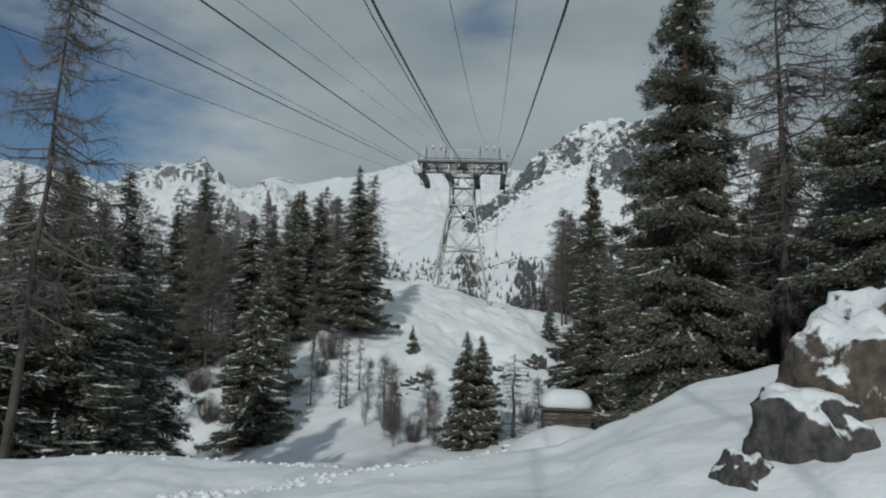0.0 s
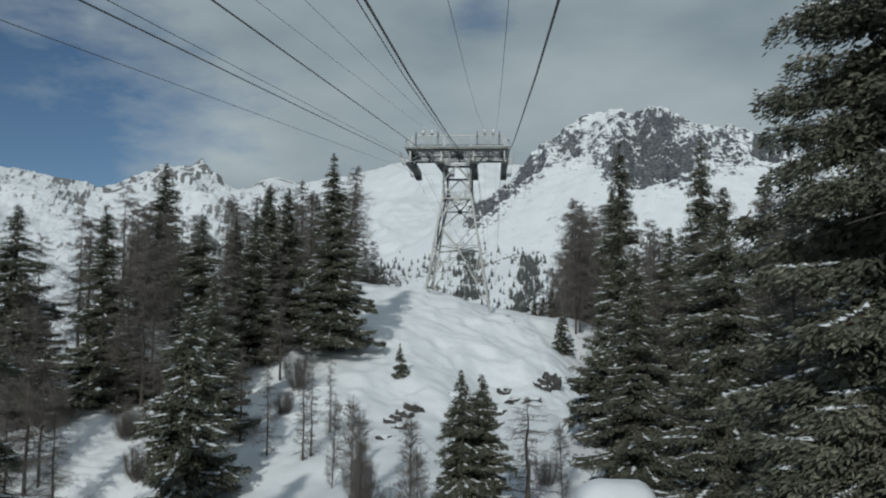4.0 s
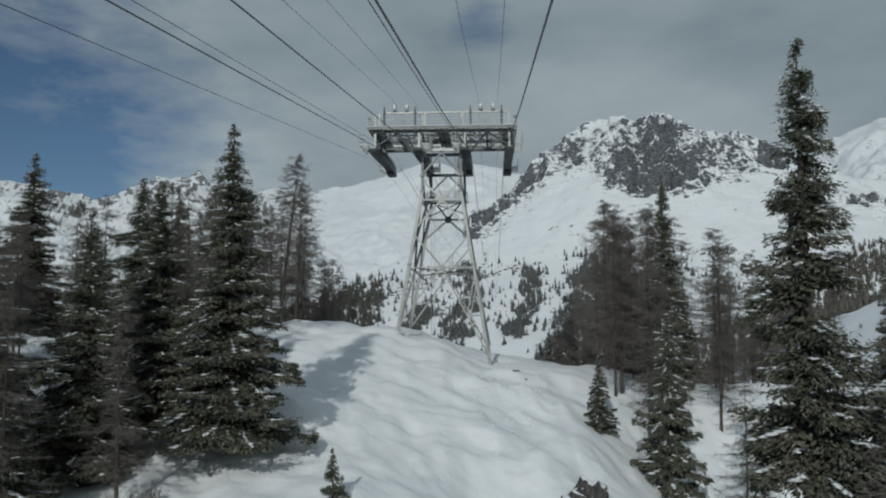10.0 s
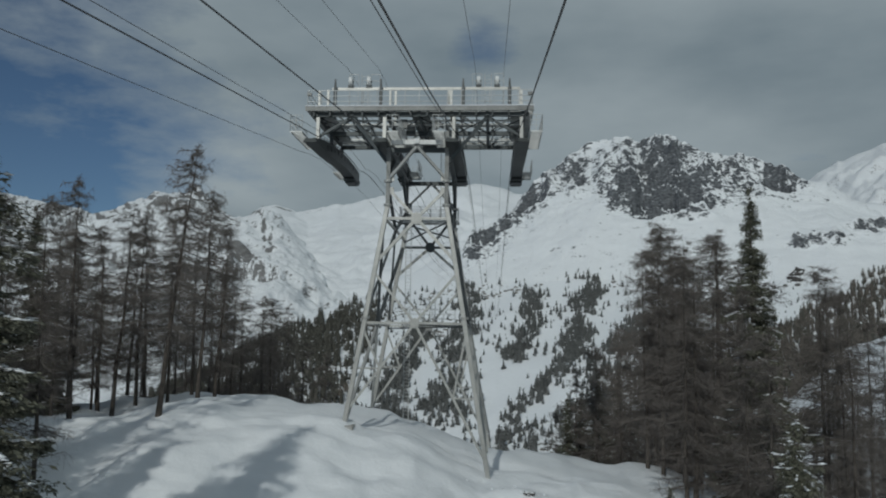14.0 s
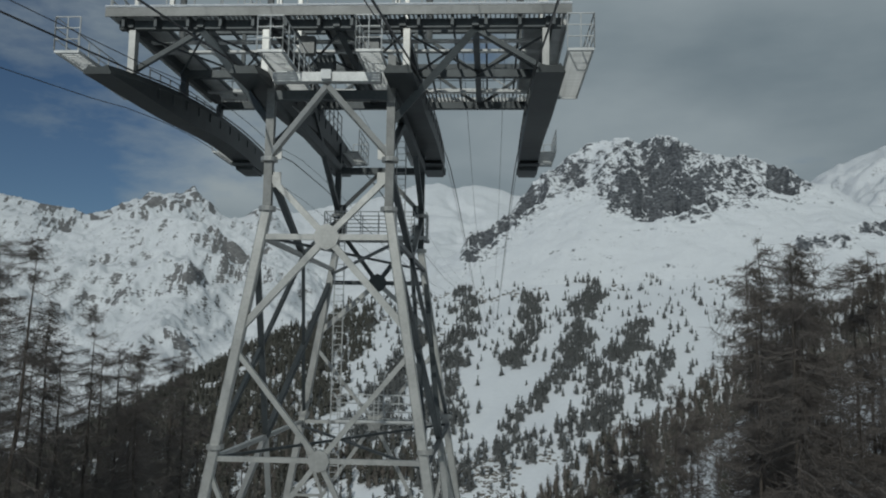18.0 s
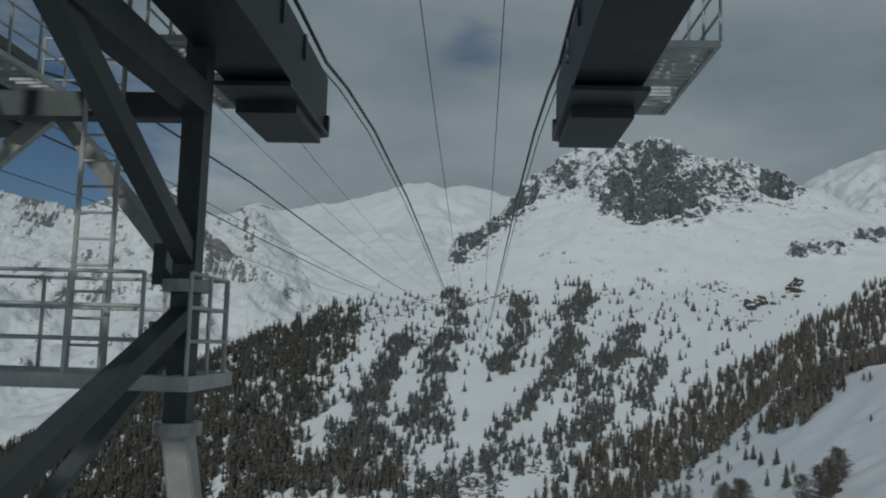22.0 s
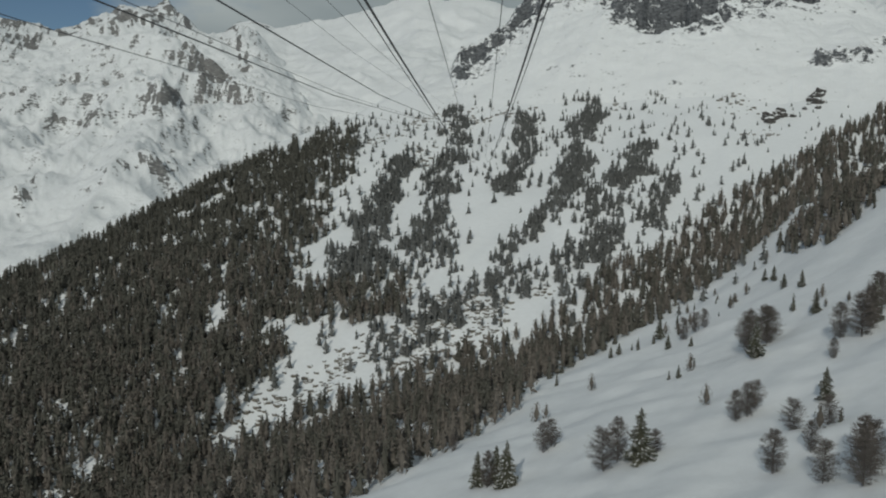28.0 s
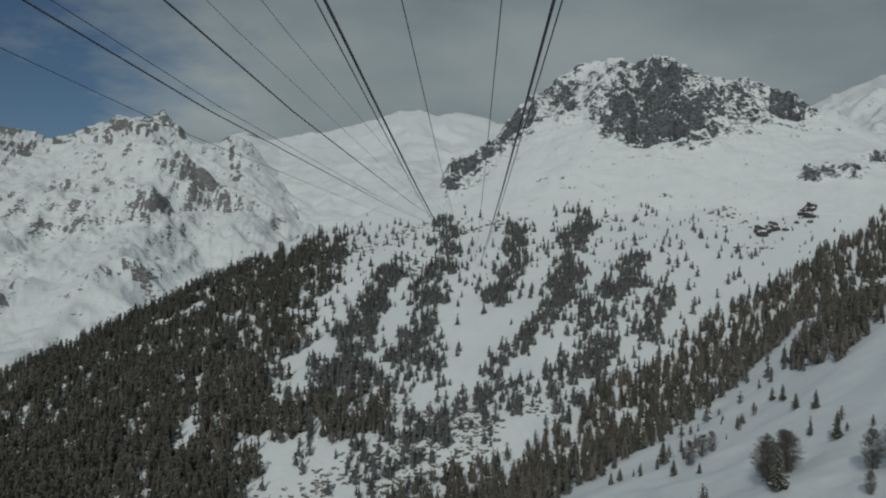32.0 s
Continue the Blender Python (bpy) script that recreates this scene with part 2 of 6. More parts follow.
# ---------------------------------------------------------------- building helpers
def mesh_from(name, verts, faces, mats, smooth=False, mat_ids=None):
    """A mesh from numpy vertices and equal-sided faces."""
    me = bpy.data.meshes.new(name)
    v, fa = np.asarray(verts, dtype=np.float32), np.asarray(faces, dtype=np.int32)
    n, k = fa.shape
    me.vertices.add(len(v))
    me.vertices.foreach_set("co", v.ravel())
    me.loops.add(n * k)
    me.loops.foreach_set("vertex_index", fa.ravel())
    me.polygons.add(n)
    me.polygons.foreach_set("loop_start", np.arange(0, n * k, k, dtype=np.int32))
    if mat_ids is not None:
        me.polygons.foreach_set("material_index", np.asarray(mat_ids, dtype=np.int32))
    for m in mats if isinstance(mats, (list, tuple)) else [mats]:
        me.materials.append(m)
    me.update(calc_edges=True)
    if smooth:
        me.shade_smooth()
    return me


def part(name, bm, mat, parent, label=""):
    """Links a bmesh as one mesh object under its thing or part."""
    me = bpy.data.meshes.new(name)
    bm.to_mesh(me)
    bm.free()
    me.materials.append(mat)
    ob = new(name, me)
    ob.parent = parent
    return tagged(ob, label)


def mesh_part(name, me, parent, label=""):
    ob = new(name, me)
    ob.parent = parent
    return tagged(ob, label)


def thing(name, label, category, at=(0, 0, 0), group="", kind=""):
    ob = new(name)
    ob.location = at
    return tagged(ob, label, category, group, kind)


def tube(bm, p, q, r, n=8, r2=None):
    p, q = Vector(p), Vector(q)
    d = q - p
    m = Matrix.Translation((p + q) / 2) @ d.to_track_quat("Z", "Y").to_matrix().to_4x4()
    bmesh.ops.create_cone(bm, cap_ends=True, segments=n, radius1=r, radius2=r if r2 is None else r2, depth=d.length, matrix=m)


def box(bm, lo, hi, m=None):
    lo, hi = Vector(lo), Vector(hi)
    s = Matrix.Translation((lo + hi) / 2) @ Matrix.Diagonal((*(hi - lo), 1))
    bmesh.ops.create_cube(bm, size=1.0, matrix=(m @ s) if m else s)


def beam(bm, p, q, w, h):
    """A rolled-steel bar from p to q: w across, h high."""
    p, q = Vector(p), Vector(q)
    d = q - p
    y = d.normalized()
    up = Vector((0, 0, 1)) if abs(y.z) < 0.95 else Vector((0, 1, 0))
    x = y.cross(up).normalized()
    z = x.cross(y)
    m = Matrix((x, y, z)).transposed().to_4x4()
    m.translation = (p + q) / 2
    bmesh.ops.create_cube(bm, size=1.0, matrix=m @ Matrix.Diagonal((w, d.length, h, 1)))


def one(fn, *args, **kw):
    bm = bmesh.new()
    fn(bm, *args, **kw)
    return bm


# ---------------------------------------------------------------- noise for landforms
def hash2(ix, iy, seed):
    h = (ix.astype(np.int64) * 374761393 + iy.astype(np.int64) * 668265263 + seed * 974634777) & 0x7FFFFFFF
    h = ((h ^ (h >> 13)) * 1274126177) & 0x7FFFFFFF
    return ((h ^ (h >> 16)) & 0xFFFF) / 65535.0


def vnoise(x, y, seed=0):
    ix, iy = np.floor(x), np.floor(y)
    fx, fy = x - ix, y - iy
    fx, fy = fx * fx * fx * (fx * (fx * 6 - 15) + 10), fy * fy * fy * (fy * (fy * 6 - 15) + 10)
    a, b = hash2(ix, iy, seed), hash2(ix + 1, iy, seed)
    c, d = hash2(ix, iy + 1, seed), hash2(ix + 1, iy + 1, seed)
    return (a + (b - a) * fx) * (1 - fy) + (c + (d - c) * fx) * fy - 0.5


def fbm(x, y, size, octaves=5, seed=0, gain=0.5, ridged=False):
    s, amp, tot = 1.0 / size, 1.0, 0.0
    for i in range(octaves):
        n = vnoise(x * s + 17.3 * i, y * s - 9.1 * i, seed + i)
        tot = tot + amp * ((0.5 - 2 * np.abs(n)) if ridged else n)
        amp *= gain
        s *= 2.03
    return tot


def smax(a, b, k):
    h = np.clip(0.5 + 0.5 * (a - b) / k, 0, 1)
    return b + (a - b) * h + k * h * (1 - h)


def step(a, b, x):
    t = np.clip((x - a) / (b - a), 0, 1)
    return t * t * (3 - 2 * t)


# ---------------------------------------------------------------- the lie of the land
KNOLL_Y = (-170, -134, -117, -112, -104, -90, -75, -60, -45, -31, -15, -1, 8, 15, 30, 60, 120, 250)
KNOLL_Z = (-4.7, -5.1, -5.3, -7.0, -9.4, -10.6, -11.3, -10.6, -9.0, -6.6, -2.3, 1.7, 2.2, 1.2, -5.5, -22, -52, -105)


def knoll(x, y):
    # the snow bank of the start reaches further out on the right
    ys = y - np.clip(0.3 * (x - 3), 0, 4) * step(-60, -85, y)
    start = step(-111, -118, ys)
    ys = ys - 7 * step(-9, -19, x) * step(2, 12, y)   # the crest runs on further on the left
    q = sum(np.interp(ys + d, KNOLL_Y, KNOLL_Z) * w for d, w in ((-2.5, 0.25), (0, 0.5), (2.5, 0.25)))
    low = step(-28, -52, y)                       # 1 in the hollow, 0 on the tower's knoll
    back = step(-14, 4, y)                        # behind the tower's foot the crest runs on to the right
    side = (1 - low) * (-0.24 * np.clip(x, -7, 6) - (0.24 * (1 - back) + 0.15 * back) * np.clip(x - 6, 0, 24) - 0.16 * (1 - back) * np.maximum(x - 9, 0) - 0.10 * np.clip(-x - 17, 0, 30))
    side = side + low * (1 - start) * 0.10 * np.clip(x - 4, 0, 40)
    side = side - (1 - start) * step(-46, -62, y) * 0.27 * np.clip(-x - 3, 0, 22)   # the hollow falls away to the left
    side = side + np.clip(-x - 11, 0, 36) * (0.15 * step(-45, -24, y) * step(5, -15, y) - 0.03 * step(-96, -70, y) * step(-20, -50, y))
    side = side + np.interp(x, (-6, 2.3, 6.8, 8, 10, 11.7, 16, 25), (0, 0.4, 0.9, 1.4, 2.0, 2.55, 3.1, 3.4)) * step(-114.5, -119.5, ys) * step(-133, -122, y)
    side = side - 0.40 * np.maximum(-x - 26, 0) * step(10, 36, y) - 0.3 * np.maximum(x - 16, 0) * step(12, 30, y)
    side = side - (1 - low) * (1 - back) * 0.34 * np.clip(x - 13, 0, 14)          # right of the tower the knoll drops off
    gully = np.exp(-((x - 5.5 - 0.10 * (y + 30)) / 3.2) ** 2) * step(-62, -50, y) * step(-17, -32, y)
    side = side + 2.3 * np.exp(-((x - 8.8) / 4.5) ** 2 - ((y + 93) / 4.0) ** 2)
    return q + side - 2.2 * gully + 0.8 * fbm(x, y, 14, 4, 3) * step(10, 40, np.abs(y + 150)) + (0.42 + 0.5 * step(-60, -40, y)) * fbm(x, y, 4.2, 3, 8) + 0.18 * step(-50, -35, y) * step(6, -4, y) * fbm(x + 0.15 * y, y * 0.22, 1.6, 3, 14) + 0.10 * fbm(x, y, 0.9, 2, 9) + (0.26 * np.clip(fbm(x, y, 1.1, 3, 19) - 0.10, 0, 1) - 0.08 * np.clip(fbm(x - 0.4 * y, 0.3 * y, 1.1, 2, 20) - 0.12, 0, 1)) * step(-45, -36, y) * step(4, -2, y) + 0.9 * np.clip(fbm(x, y, 3.0, 2, 17) - 0.06, 0, 1) * step(-30, -22, y) * step(0, -4, y) * step(-3, 2, x) * step(13, 10, x)


def right_slope(x, y):
    z = -41.8 + 0.33 * x - 0.15 * y + 0.0013 * np.clip(x - 90, 0, 190) ** 2
    return np.minimum(z, 60 + 0.15 * z) + 3.0 * fbm(x, y, 60, 5, 21) + (2.4 * fbm(x * 0.5 + y * 0.2, y - 0.8 * x, 34, 3, 22) + 1.5 * fbm(0.25 * x - 0.08 * y, 0.95 * y + 0.32 * x, 11, 4, 23, 0.6)) * step(60, 120, y)


def far_slope(x, y):
    z = -131 + 0.335 * (y - 640) + 0.09 * (x + 95) + 9 * fbm(x - 0.27 * y, y * 0.25, 70, 5, 31) + 14 * fbm(x, y, 260, 4, 33)
    z = z + 0.00018 * np.clip(y - 1150, 0, 400) ** 2 * step(-250, 100, x) - 0.9 * np.maximum(y - 1560, 0) - 0.16 * np.clip(-280 - x, 0, 600)
    s = (x + 267) * -0.822 + (y - 1248) * 0.569
    return z - 0.55 * np.maximum(s, 0) - 0.0006 * np.maximum(s, 0) ** 2


def ground_height(x, y):
    far = smax(right_slope(x, y), far_slope(x, y), 14.0)
    far = np.where(y > 2300, far - (y - 2300) * 0.8, far)
    near = knoll(x, y)
    r = np.hypot(x, y + 60)
    near = near - 0.0009 * np.maximum(r - 90, 0) ** 2
    return np.maximum(smax(near, far, 5.0), -420.0)


def gz(x, y):
    return float(ground_height(np.array([float(x)]), np.array([float(y)]))[0])


def polar_sheet(name, mat, az, radii, height, centre=(5.0, -140.0), close=False):
    a, r = np.meshgrid(np.radians(az), radii)
    x, y = centre[0] + np.sin(a) * r, centre[1] + np.cos(a) * r
    z = height(x, y, np.degrees(a), r)
    rows, cols = a.shape
    i = np.arange(rows * cols).reshape(rows, cols)
    if close:
        nxt = np.concatenate([i[:, 1:], i[:, :1]], 1)
        f = np.stack([i[:-1], nxt[:-1], nxt[1:], i[1:]], -1).reshape(-1, 4)
    else:
        f = np.stack([i[:-1, :-1], i[:-1, 1:], i[1:, 1:], i[1:, :-1]], -1).reshape(-1, 4)
    v = np.stack([x, y, z], -1).reshape(-1, 3)
    return new(name, mesh_from(name, v, f[:, ::-1], mat, smooth=True))


front = np.arange(-42, 42, 0.2)
behind = np.arange(42, 318, 3.0)
radii = np.sort(np.concatenate([[0.01], np.geomspace(1.5, 2400, 700), np.linspace(84.13, 143.27, 150), np.geomspace(2500, 4700, 14)]))
ground = polar_sheet("ground", M_SNOW, np.concatenate([front, behind]), radii, lambda x, y, a, r: ground_height(x, y), close=True)
tagged(ground, "snow-covered mountain ground with a knoll, gullies and open slopes", "ground", kind="structure")


def broken(a, e, r):
    """Snow gullies and ledges that break up a rock face: 0 where snow lies, above 1 on bare rock."""
    return np.clip(0.80 + 1.5 * fbm(a + 0.6 * e, 0.8 * e - 0.3 * a + r, 1.0, 4, 91) + 0.5 * fbm(a * 2.2, e * 3.5 + r, 1.0, 2, 95), 0.15, 1.25)


def ledged(a, e, r):
    """Short slanting ledges with snow between them: 0 on snow, above 1 on bare rock."""
    lie, across = a + 0.35 * e, e - 0.38 * a
    return np.clip(0.52 + 1.1 * fbm(lie * 1.3, across * 4.0, 1.0, 3, 92) + 2.1 * fbm(lie * 3.4, across * 10.0, 1.0, 3, 96), 0.0, 1.3)


def craggy(a, e, r):
    """Small crags and snow-filled clefts close together: 0 on snow, above 1 on bare rock."""
    return np.clip(0.66 + 0.9 * fbm(a * 0.9, e * 1.3, 1.0, 3, 93) + 2.0 * fbm(a * 2.4 + e, e * 3.2 - 0.9 * a, 1.0, 4, 97), 0.05, 1.25)


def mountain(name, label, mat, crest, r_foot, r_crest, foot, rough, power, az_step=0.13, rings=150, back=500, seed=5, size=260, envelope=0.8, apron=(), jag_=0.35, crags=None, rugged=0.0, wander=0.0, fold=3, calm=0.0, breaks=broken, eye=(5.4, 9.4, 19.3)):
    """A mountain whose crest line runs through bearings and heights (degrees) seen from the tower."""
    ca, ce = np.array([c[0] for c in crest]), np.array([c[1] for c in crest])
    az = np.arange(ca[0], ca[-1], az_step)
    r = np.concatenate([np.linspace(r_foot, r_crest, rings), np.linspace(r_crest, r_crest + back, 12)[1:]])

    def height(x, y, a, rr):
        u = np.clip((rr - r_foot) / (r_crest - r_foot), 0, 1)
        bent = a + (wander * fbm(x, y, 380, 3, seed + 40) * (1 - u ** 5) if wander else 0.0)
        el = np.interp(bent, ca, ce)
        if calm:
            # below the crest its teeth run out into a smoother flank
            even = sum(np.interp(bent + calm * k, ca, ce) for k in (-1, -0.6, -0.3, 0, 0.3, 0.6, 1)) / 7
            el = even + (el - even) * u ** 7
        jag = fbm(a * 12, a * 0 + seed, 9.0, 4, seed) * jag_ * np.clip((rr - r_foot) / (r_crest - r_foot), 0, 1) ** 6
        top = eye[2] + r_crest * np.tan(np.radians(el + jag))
        base = foot(x, y) if callable(foot) else foot
        if apron:
            ap = np.interp(a, [p[0] for p in apron], [p[1] for p in apron])
            shape = 0.62 * u + (1 - 0.62) * np.maximum(u - ap, 0) / (1 - ap) + 0.02 * np.exp(-((u - ap) / 0.07) ** 2)
        else:
            shape = u ** power
        z = base + (top - base) * shape
        bare = 1.0
        if crags:
            bare = crags(a, np.degrees(np.arctan2(z - eye[2], rr)), el) * (rr < r_crest + 30)
            rock_weight.append(bare * (broken(a, z / 28.0, rr / 45.0) if breaks is broken else breaks(a, np.degrees(np.arctan2(z - eye[2], rr)), rr)))
        rug = np.maximum(bare, rugged)
        n = fbm(x, y, size, 6, seed + fold, 0.52, ridged=True) * rough * rug
        z = z + (n - rough * 0.3 * rug) * np.sin(np.pi * np.clip(u, 0, 1) ** envelope) ** 0.7
        if crags:
            z = z + 0.10 * rough * fbm(x, y, 45, 4, seed + 12) * np.sin(np.pi * u)
        return z - 0.8 * np.maximum(rr - r_crest, 0)

    rock_weight = []
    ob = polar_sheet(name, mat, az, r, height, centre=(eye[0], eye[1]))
    if crags:
        w = ob.data.attributes.new("bare", "FLOAT", "POINT")
        w.data.foreach_set("value", np.asarray(rock_weight[0], dtype=np.float32).ravel())
    return tagged(ob, label, "mountain", kind="structure")


def peak_crags(a, e, crest):
    """How bare the rocky peak is: a dark face below the summit, a broken rib on the left, ledges on the right."""
    def spot(ca, ce, wa, we):
        return np.exp(-((a - ca) / wa) ** 2 - ((e - ce) / we) ** 2)
    d = crest - e
    face = 0.98 * (spot(9.4, 10.4, 1.7, 1.2) + spot(12.2, 10.2, 2.1, 1.5) + spot(12.6, 12.0, 1.5, 1.2) + spot(14.4, 9.6, 1.1, 1.0) + 0.8 * spot(10.3, 12.4, 1.3, 1.0))
    rib = 0.95 * np.exp(-(d / 2.0) ** 2) * step(-2.6, -1.4, a) * step(7.8, 6.2, a) + 0.8 * spot(5.9, 11.0, 1.1, 0.6)
    right = 0.95 * (spot(17.3, 10.3, 1.1, 1.0) + spot(19.6, 10.9, 1.2, 0.9)) + 0.9 * np.exp(-(d / 1.0) ** 2) * step(7.5, 9.5, a) * step(23, 20.5, a)
    ledges = 0.8 * (spot(20.7, 6.2, 0.7, 0.28) + spot(22.0, 6.5, 0.6, 0.25) + spot(23.3, 6.4, 0.7, 0.3) + spot(24.9, 7.2, 1.1, 0.4) + spot(27.0, 6.4, 1.0, 0.4))
    summit = 0.85 * np.exp(-((a - 12.2) / 4.6) ** 4 - ((d - 1.3) / 1.9) ** 4)
    return np.clip(np.maximum(np.maximum(np.maximum(face, summit), rib), np.maximum(right, ledges)), 0, 1.15)


def range_crags(a, e, crest):
    """Bare ribs along the crest of the range, slanting ledges on its flank, and a shaded patch put in as rock."""
    def spot(ca, ce, wa, we, tilt=0.0):
        return np.exp(-((a - ca) / wa) ** 2 - ((e - ce - tilt * (a - ca)) / we) ** 2)
    d = crest - e
    ledges = 0.95 * spot(-23.5, 8.1, 3.6, 0.9) + 0.8 * spot(-29.3, 6.7, 1.6, 0.6) + 0.95 * spot(-17.7, 5.3, 2.3, 0.75, -0.58) + 0.8 * spot(-16.2, 6.9, 0.7, 1.1, -1.0)
    # the last spot is shaded relief at lower left, put in as bare rock
    ledges = ledges + 1.05 * spot(-20.4, 3.3, 2.0, 0.65, 0.29) + 0.85 * spot(-25.8, 2.2, 1.5, 0.35, 0.45) + 0.95 * spot(-21.9, -0.5, 2.1, 0.5, 0.42) + 0.8 * spot(-27.5, 4.5, 2.3, 0.55, 0.33) + 0.7 * spot(-28.7, -1.0, 1.0, 1.0)
    return np.clip(0.9 * np.exp(-(d / 0.8) ** 2) * step(-14.6, -16.2, a) + ledges + 0.3 * step(-13.0, -15.0, a), 0, 1.1)


def bowl_crags(a, e, crest):
    """A bare knob on the ridge above the snow bowl, and a thin broken edge along the ridge."""
    knob = np.exp(-((a + 15.6) / 1.5) ** 2 - ((e - 8.6) / 0.55) ** 2) + 0.6 * np.exp(-((a + 14.9) / 0.6) ** 2 - ((e - 6.0) / 0.3) ** 2)
    return np.clip(0.55 * knob + 0.45 * np.exp(-((crest - e) / 0.25) ** 2), 0, 1)


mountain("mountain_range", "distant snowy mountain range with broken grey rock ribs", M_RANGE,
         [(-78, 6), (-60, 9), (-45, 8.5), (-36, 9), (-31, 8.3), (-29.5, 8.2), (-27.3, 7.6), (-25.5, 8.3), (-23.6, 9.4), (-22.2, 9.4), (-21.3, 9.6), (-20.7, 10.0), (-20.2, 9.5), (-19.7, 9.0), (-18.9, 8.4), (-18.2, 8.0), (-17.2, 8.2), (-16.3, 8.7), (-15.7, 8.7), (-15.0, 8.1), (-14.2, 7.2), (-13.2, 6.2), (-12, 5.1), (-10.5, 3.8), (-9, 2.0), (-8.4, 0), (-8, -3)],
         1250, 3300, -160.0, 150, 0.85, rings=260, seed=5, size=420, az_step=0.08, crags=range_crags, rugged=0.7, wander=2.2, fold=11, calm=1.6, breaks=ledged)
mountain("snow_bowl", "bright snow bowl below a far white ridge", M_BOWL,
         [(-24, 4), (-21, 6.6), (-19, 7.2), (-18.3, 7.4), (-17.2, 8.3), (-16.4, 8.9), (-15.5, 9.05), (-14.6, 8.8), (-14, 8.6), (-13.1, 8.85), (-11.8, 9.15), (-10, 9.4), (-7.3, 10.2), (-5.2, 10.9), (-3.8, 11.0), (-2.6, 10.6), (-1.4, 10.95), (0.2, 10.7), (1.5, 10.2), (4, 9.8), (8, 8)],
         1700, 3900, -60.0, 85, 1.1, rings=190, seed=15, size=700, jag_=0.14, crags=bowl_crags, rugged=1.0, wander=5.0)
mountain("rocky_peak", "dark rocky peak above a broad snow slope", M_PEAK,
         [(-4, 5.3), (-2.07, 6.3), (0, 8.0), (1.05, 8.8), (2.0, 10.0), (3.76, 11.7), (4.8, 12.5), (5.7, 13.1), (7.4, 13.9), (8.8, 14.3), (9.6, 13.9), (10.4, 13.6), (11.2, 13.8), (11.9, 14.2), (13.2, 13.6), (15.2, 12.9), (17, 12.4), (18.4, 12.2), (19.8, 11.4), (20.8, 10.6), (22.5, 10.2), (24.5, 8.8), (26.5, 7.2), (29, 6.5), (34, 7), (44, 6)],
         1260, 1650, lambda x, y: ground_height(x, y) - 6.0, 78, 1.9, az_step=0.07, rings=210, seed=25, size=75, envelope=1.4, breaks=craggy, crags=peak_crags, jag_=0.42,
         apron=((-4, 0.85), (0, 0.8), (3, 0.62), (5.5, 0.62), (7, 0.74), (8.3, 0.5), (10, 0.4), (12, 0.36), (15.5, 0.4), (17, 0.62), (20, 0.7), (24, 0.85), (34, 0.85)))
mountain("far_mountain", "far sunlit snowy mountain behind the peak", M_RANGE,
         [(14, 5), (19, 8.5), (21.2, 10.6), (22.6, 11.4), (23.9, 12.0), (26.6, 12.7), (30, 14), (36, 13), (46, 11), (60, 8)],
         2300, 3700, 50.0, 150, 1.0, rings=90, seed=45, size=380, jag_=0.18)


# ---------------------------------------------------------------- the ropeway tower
# mid grey parts; on the front columns it stands in for the head's shade
M_MID = material("grey_and_shaded_steel", (0.22, 0.225, 0.22), 0.5, metal=0.35, var=0.3, scale=1.2, bump=0.15, bump_scale=30, fine=0.005, per_object=0.1)
SADDLE_X = (-6.9, -2.35, 2.35, 6.9)      # four track ropes, two for each lane
ROPE_X = (-6.5, -2.75, 2.75, 6.5)
FRONT, REAR = -0.4, 11.4
LOW, WAIST, FLANGE, HEAD = 9.6, 16.5, 17.4, 22.4


def leg_at(side, y, z):
    """The middle line of a leg: it leans in up to the flange and stands upright above it."""
    foot_x, top_x = 4.9, 1.95
    k = min(max((z - 0.5) / (FLANGE - 0.5), 0), 1)
    spread = (1 - k) * (-0.3 if y < 5 else 0.3)
    return Vector((side * (foot_x + (top_x - foot_x) * k), y + spread, z))


def railing(parent, a, b, height=1.1, gap=1.3, mat=None, r=0.028, bars=3):
    """A handrail on posts from a to b, given at floor level."""
    a, b = Vector(a), Vector(b)
    n = max(1, round((b - a).length / gap))
    for i in range(n + 1):
        p = a.lerp(b, i / n)
        part("post", one(tube, p, p + Vector((0, 0, height)), r, 6), mat or M_GRATE, parent)
    for k in range(bars):
        h = Vector((0, 0, height * (k + 1) / bars))
        part("rail", one(tube, a + h, b + h, r * 0.9, 6), mat or M_GRATE, parent)


def ladder(parent, foot, top, width=0.42, mat=None, across=Vector((1, 0, 0)), name="ladder"):
    """Two stiles with rungs every 0.28 m."""
    foot, top = Vector(foot), Vector(top)
    bm = bmesh.new()
    h = across * (width / 2)
    tube(bm, foot - h, top - h, 0.028, 6)
    tube(bm, foot + h, top + h, 0.028, 6)
    ob = part(name, bm, mat or M_GRATE, parent)
    n = int((top - foot).length / 0.28)
    rung = None
    for i in range(1, n):
        p = foot.lerp(top, i / n)
        if rung is None:
            rung = part("rung", one(tube, -h, h, 0.016, 6), mat or M_GRATE, ob)
            rung.location = p
        else:
            o = new("rung", rung.data)
            o.parent, o.location = ob, p
    return ob


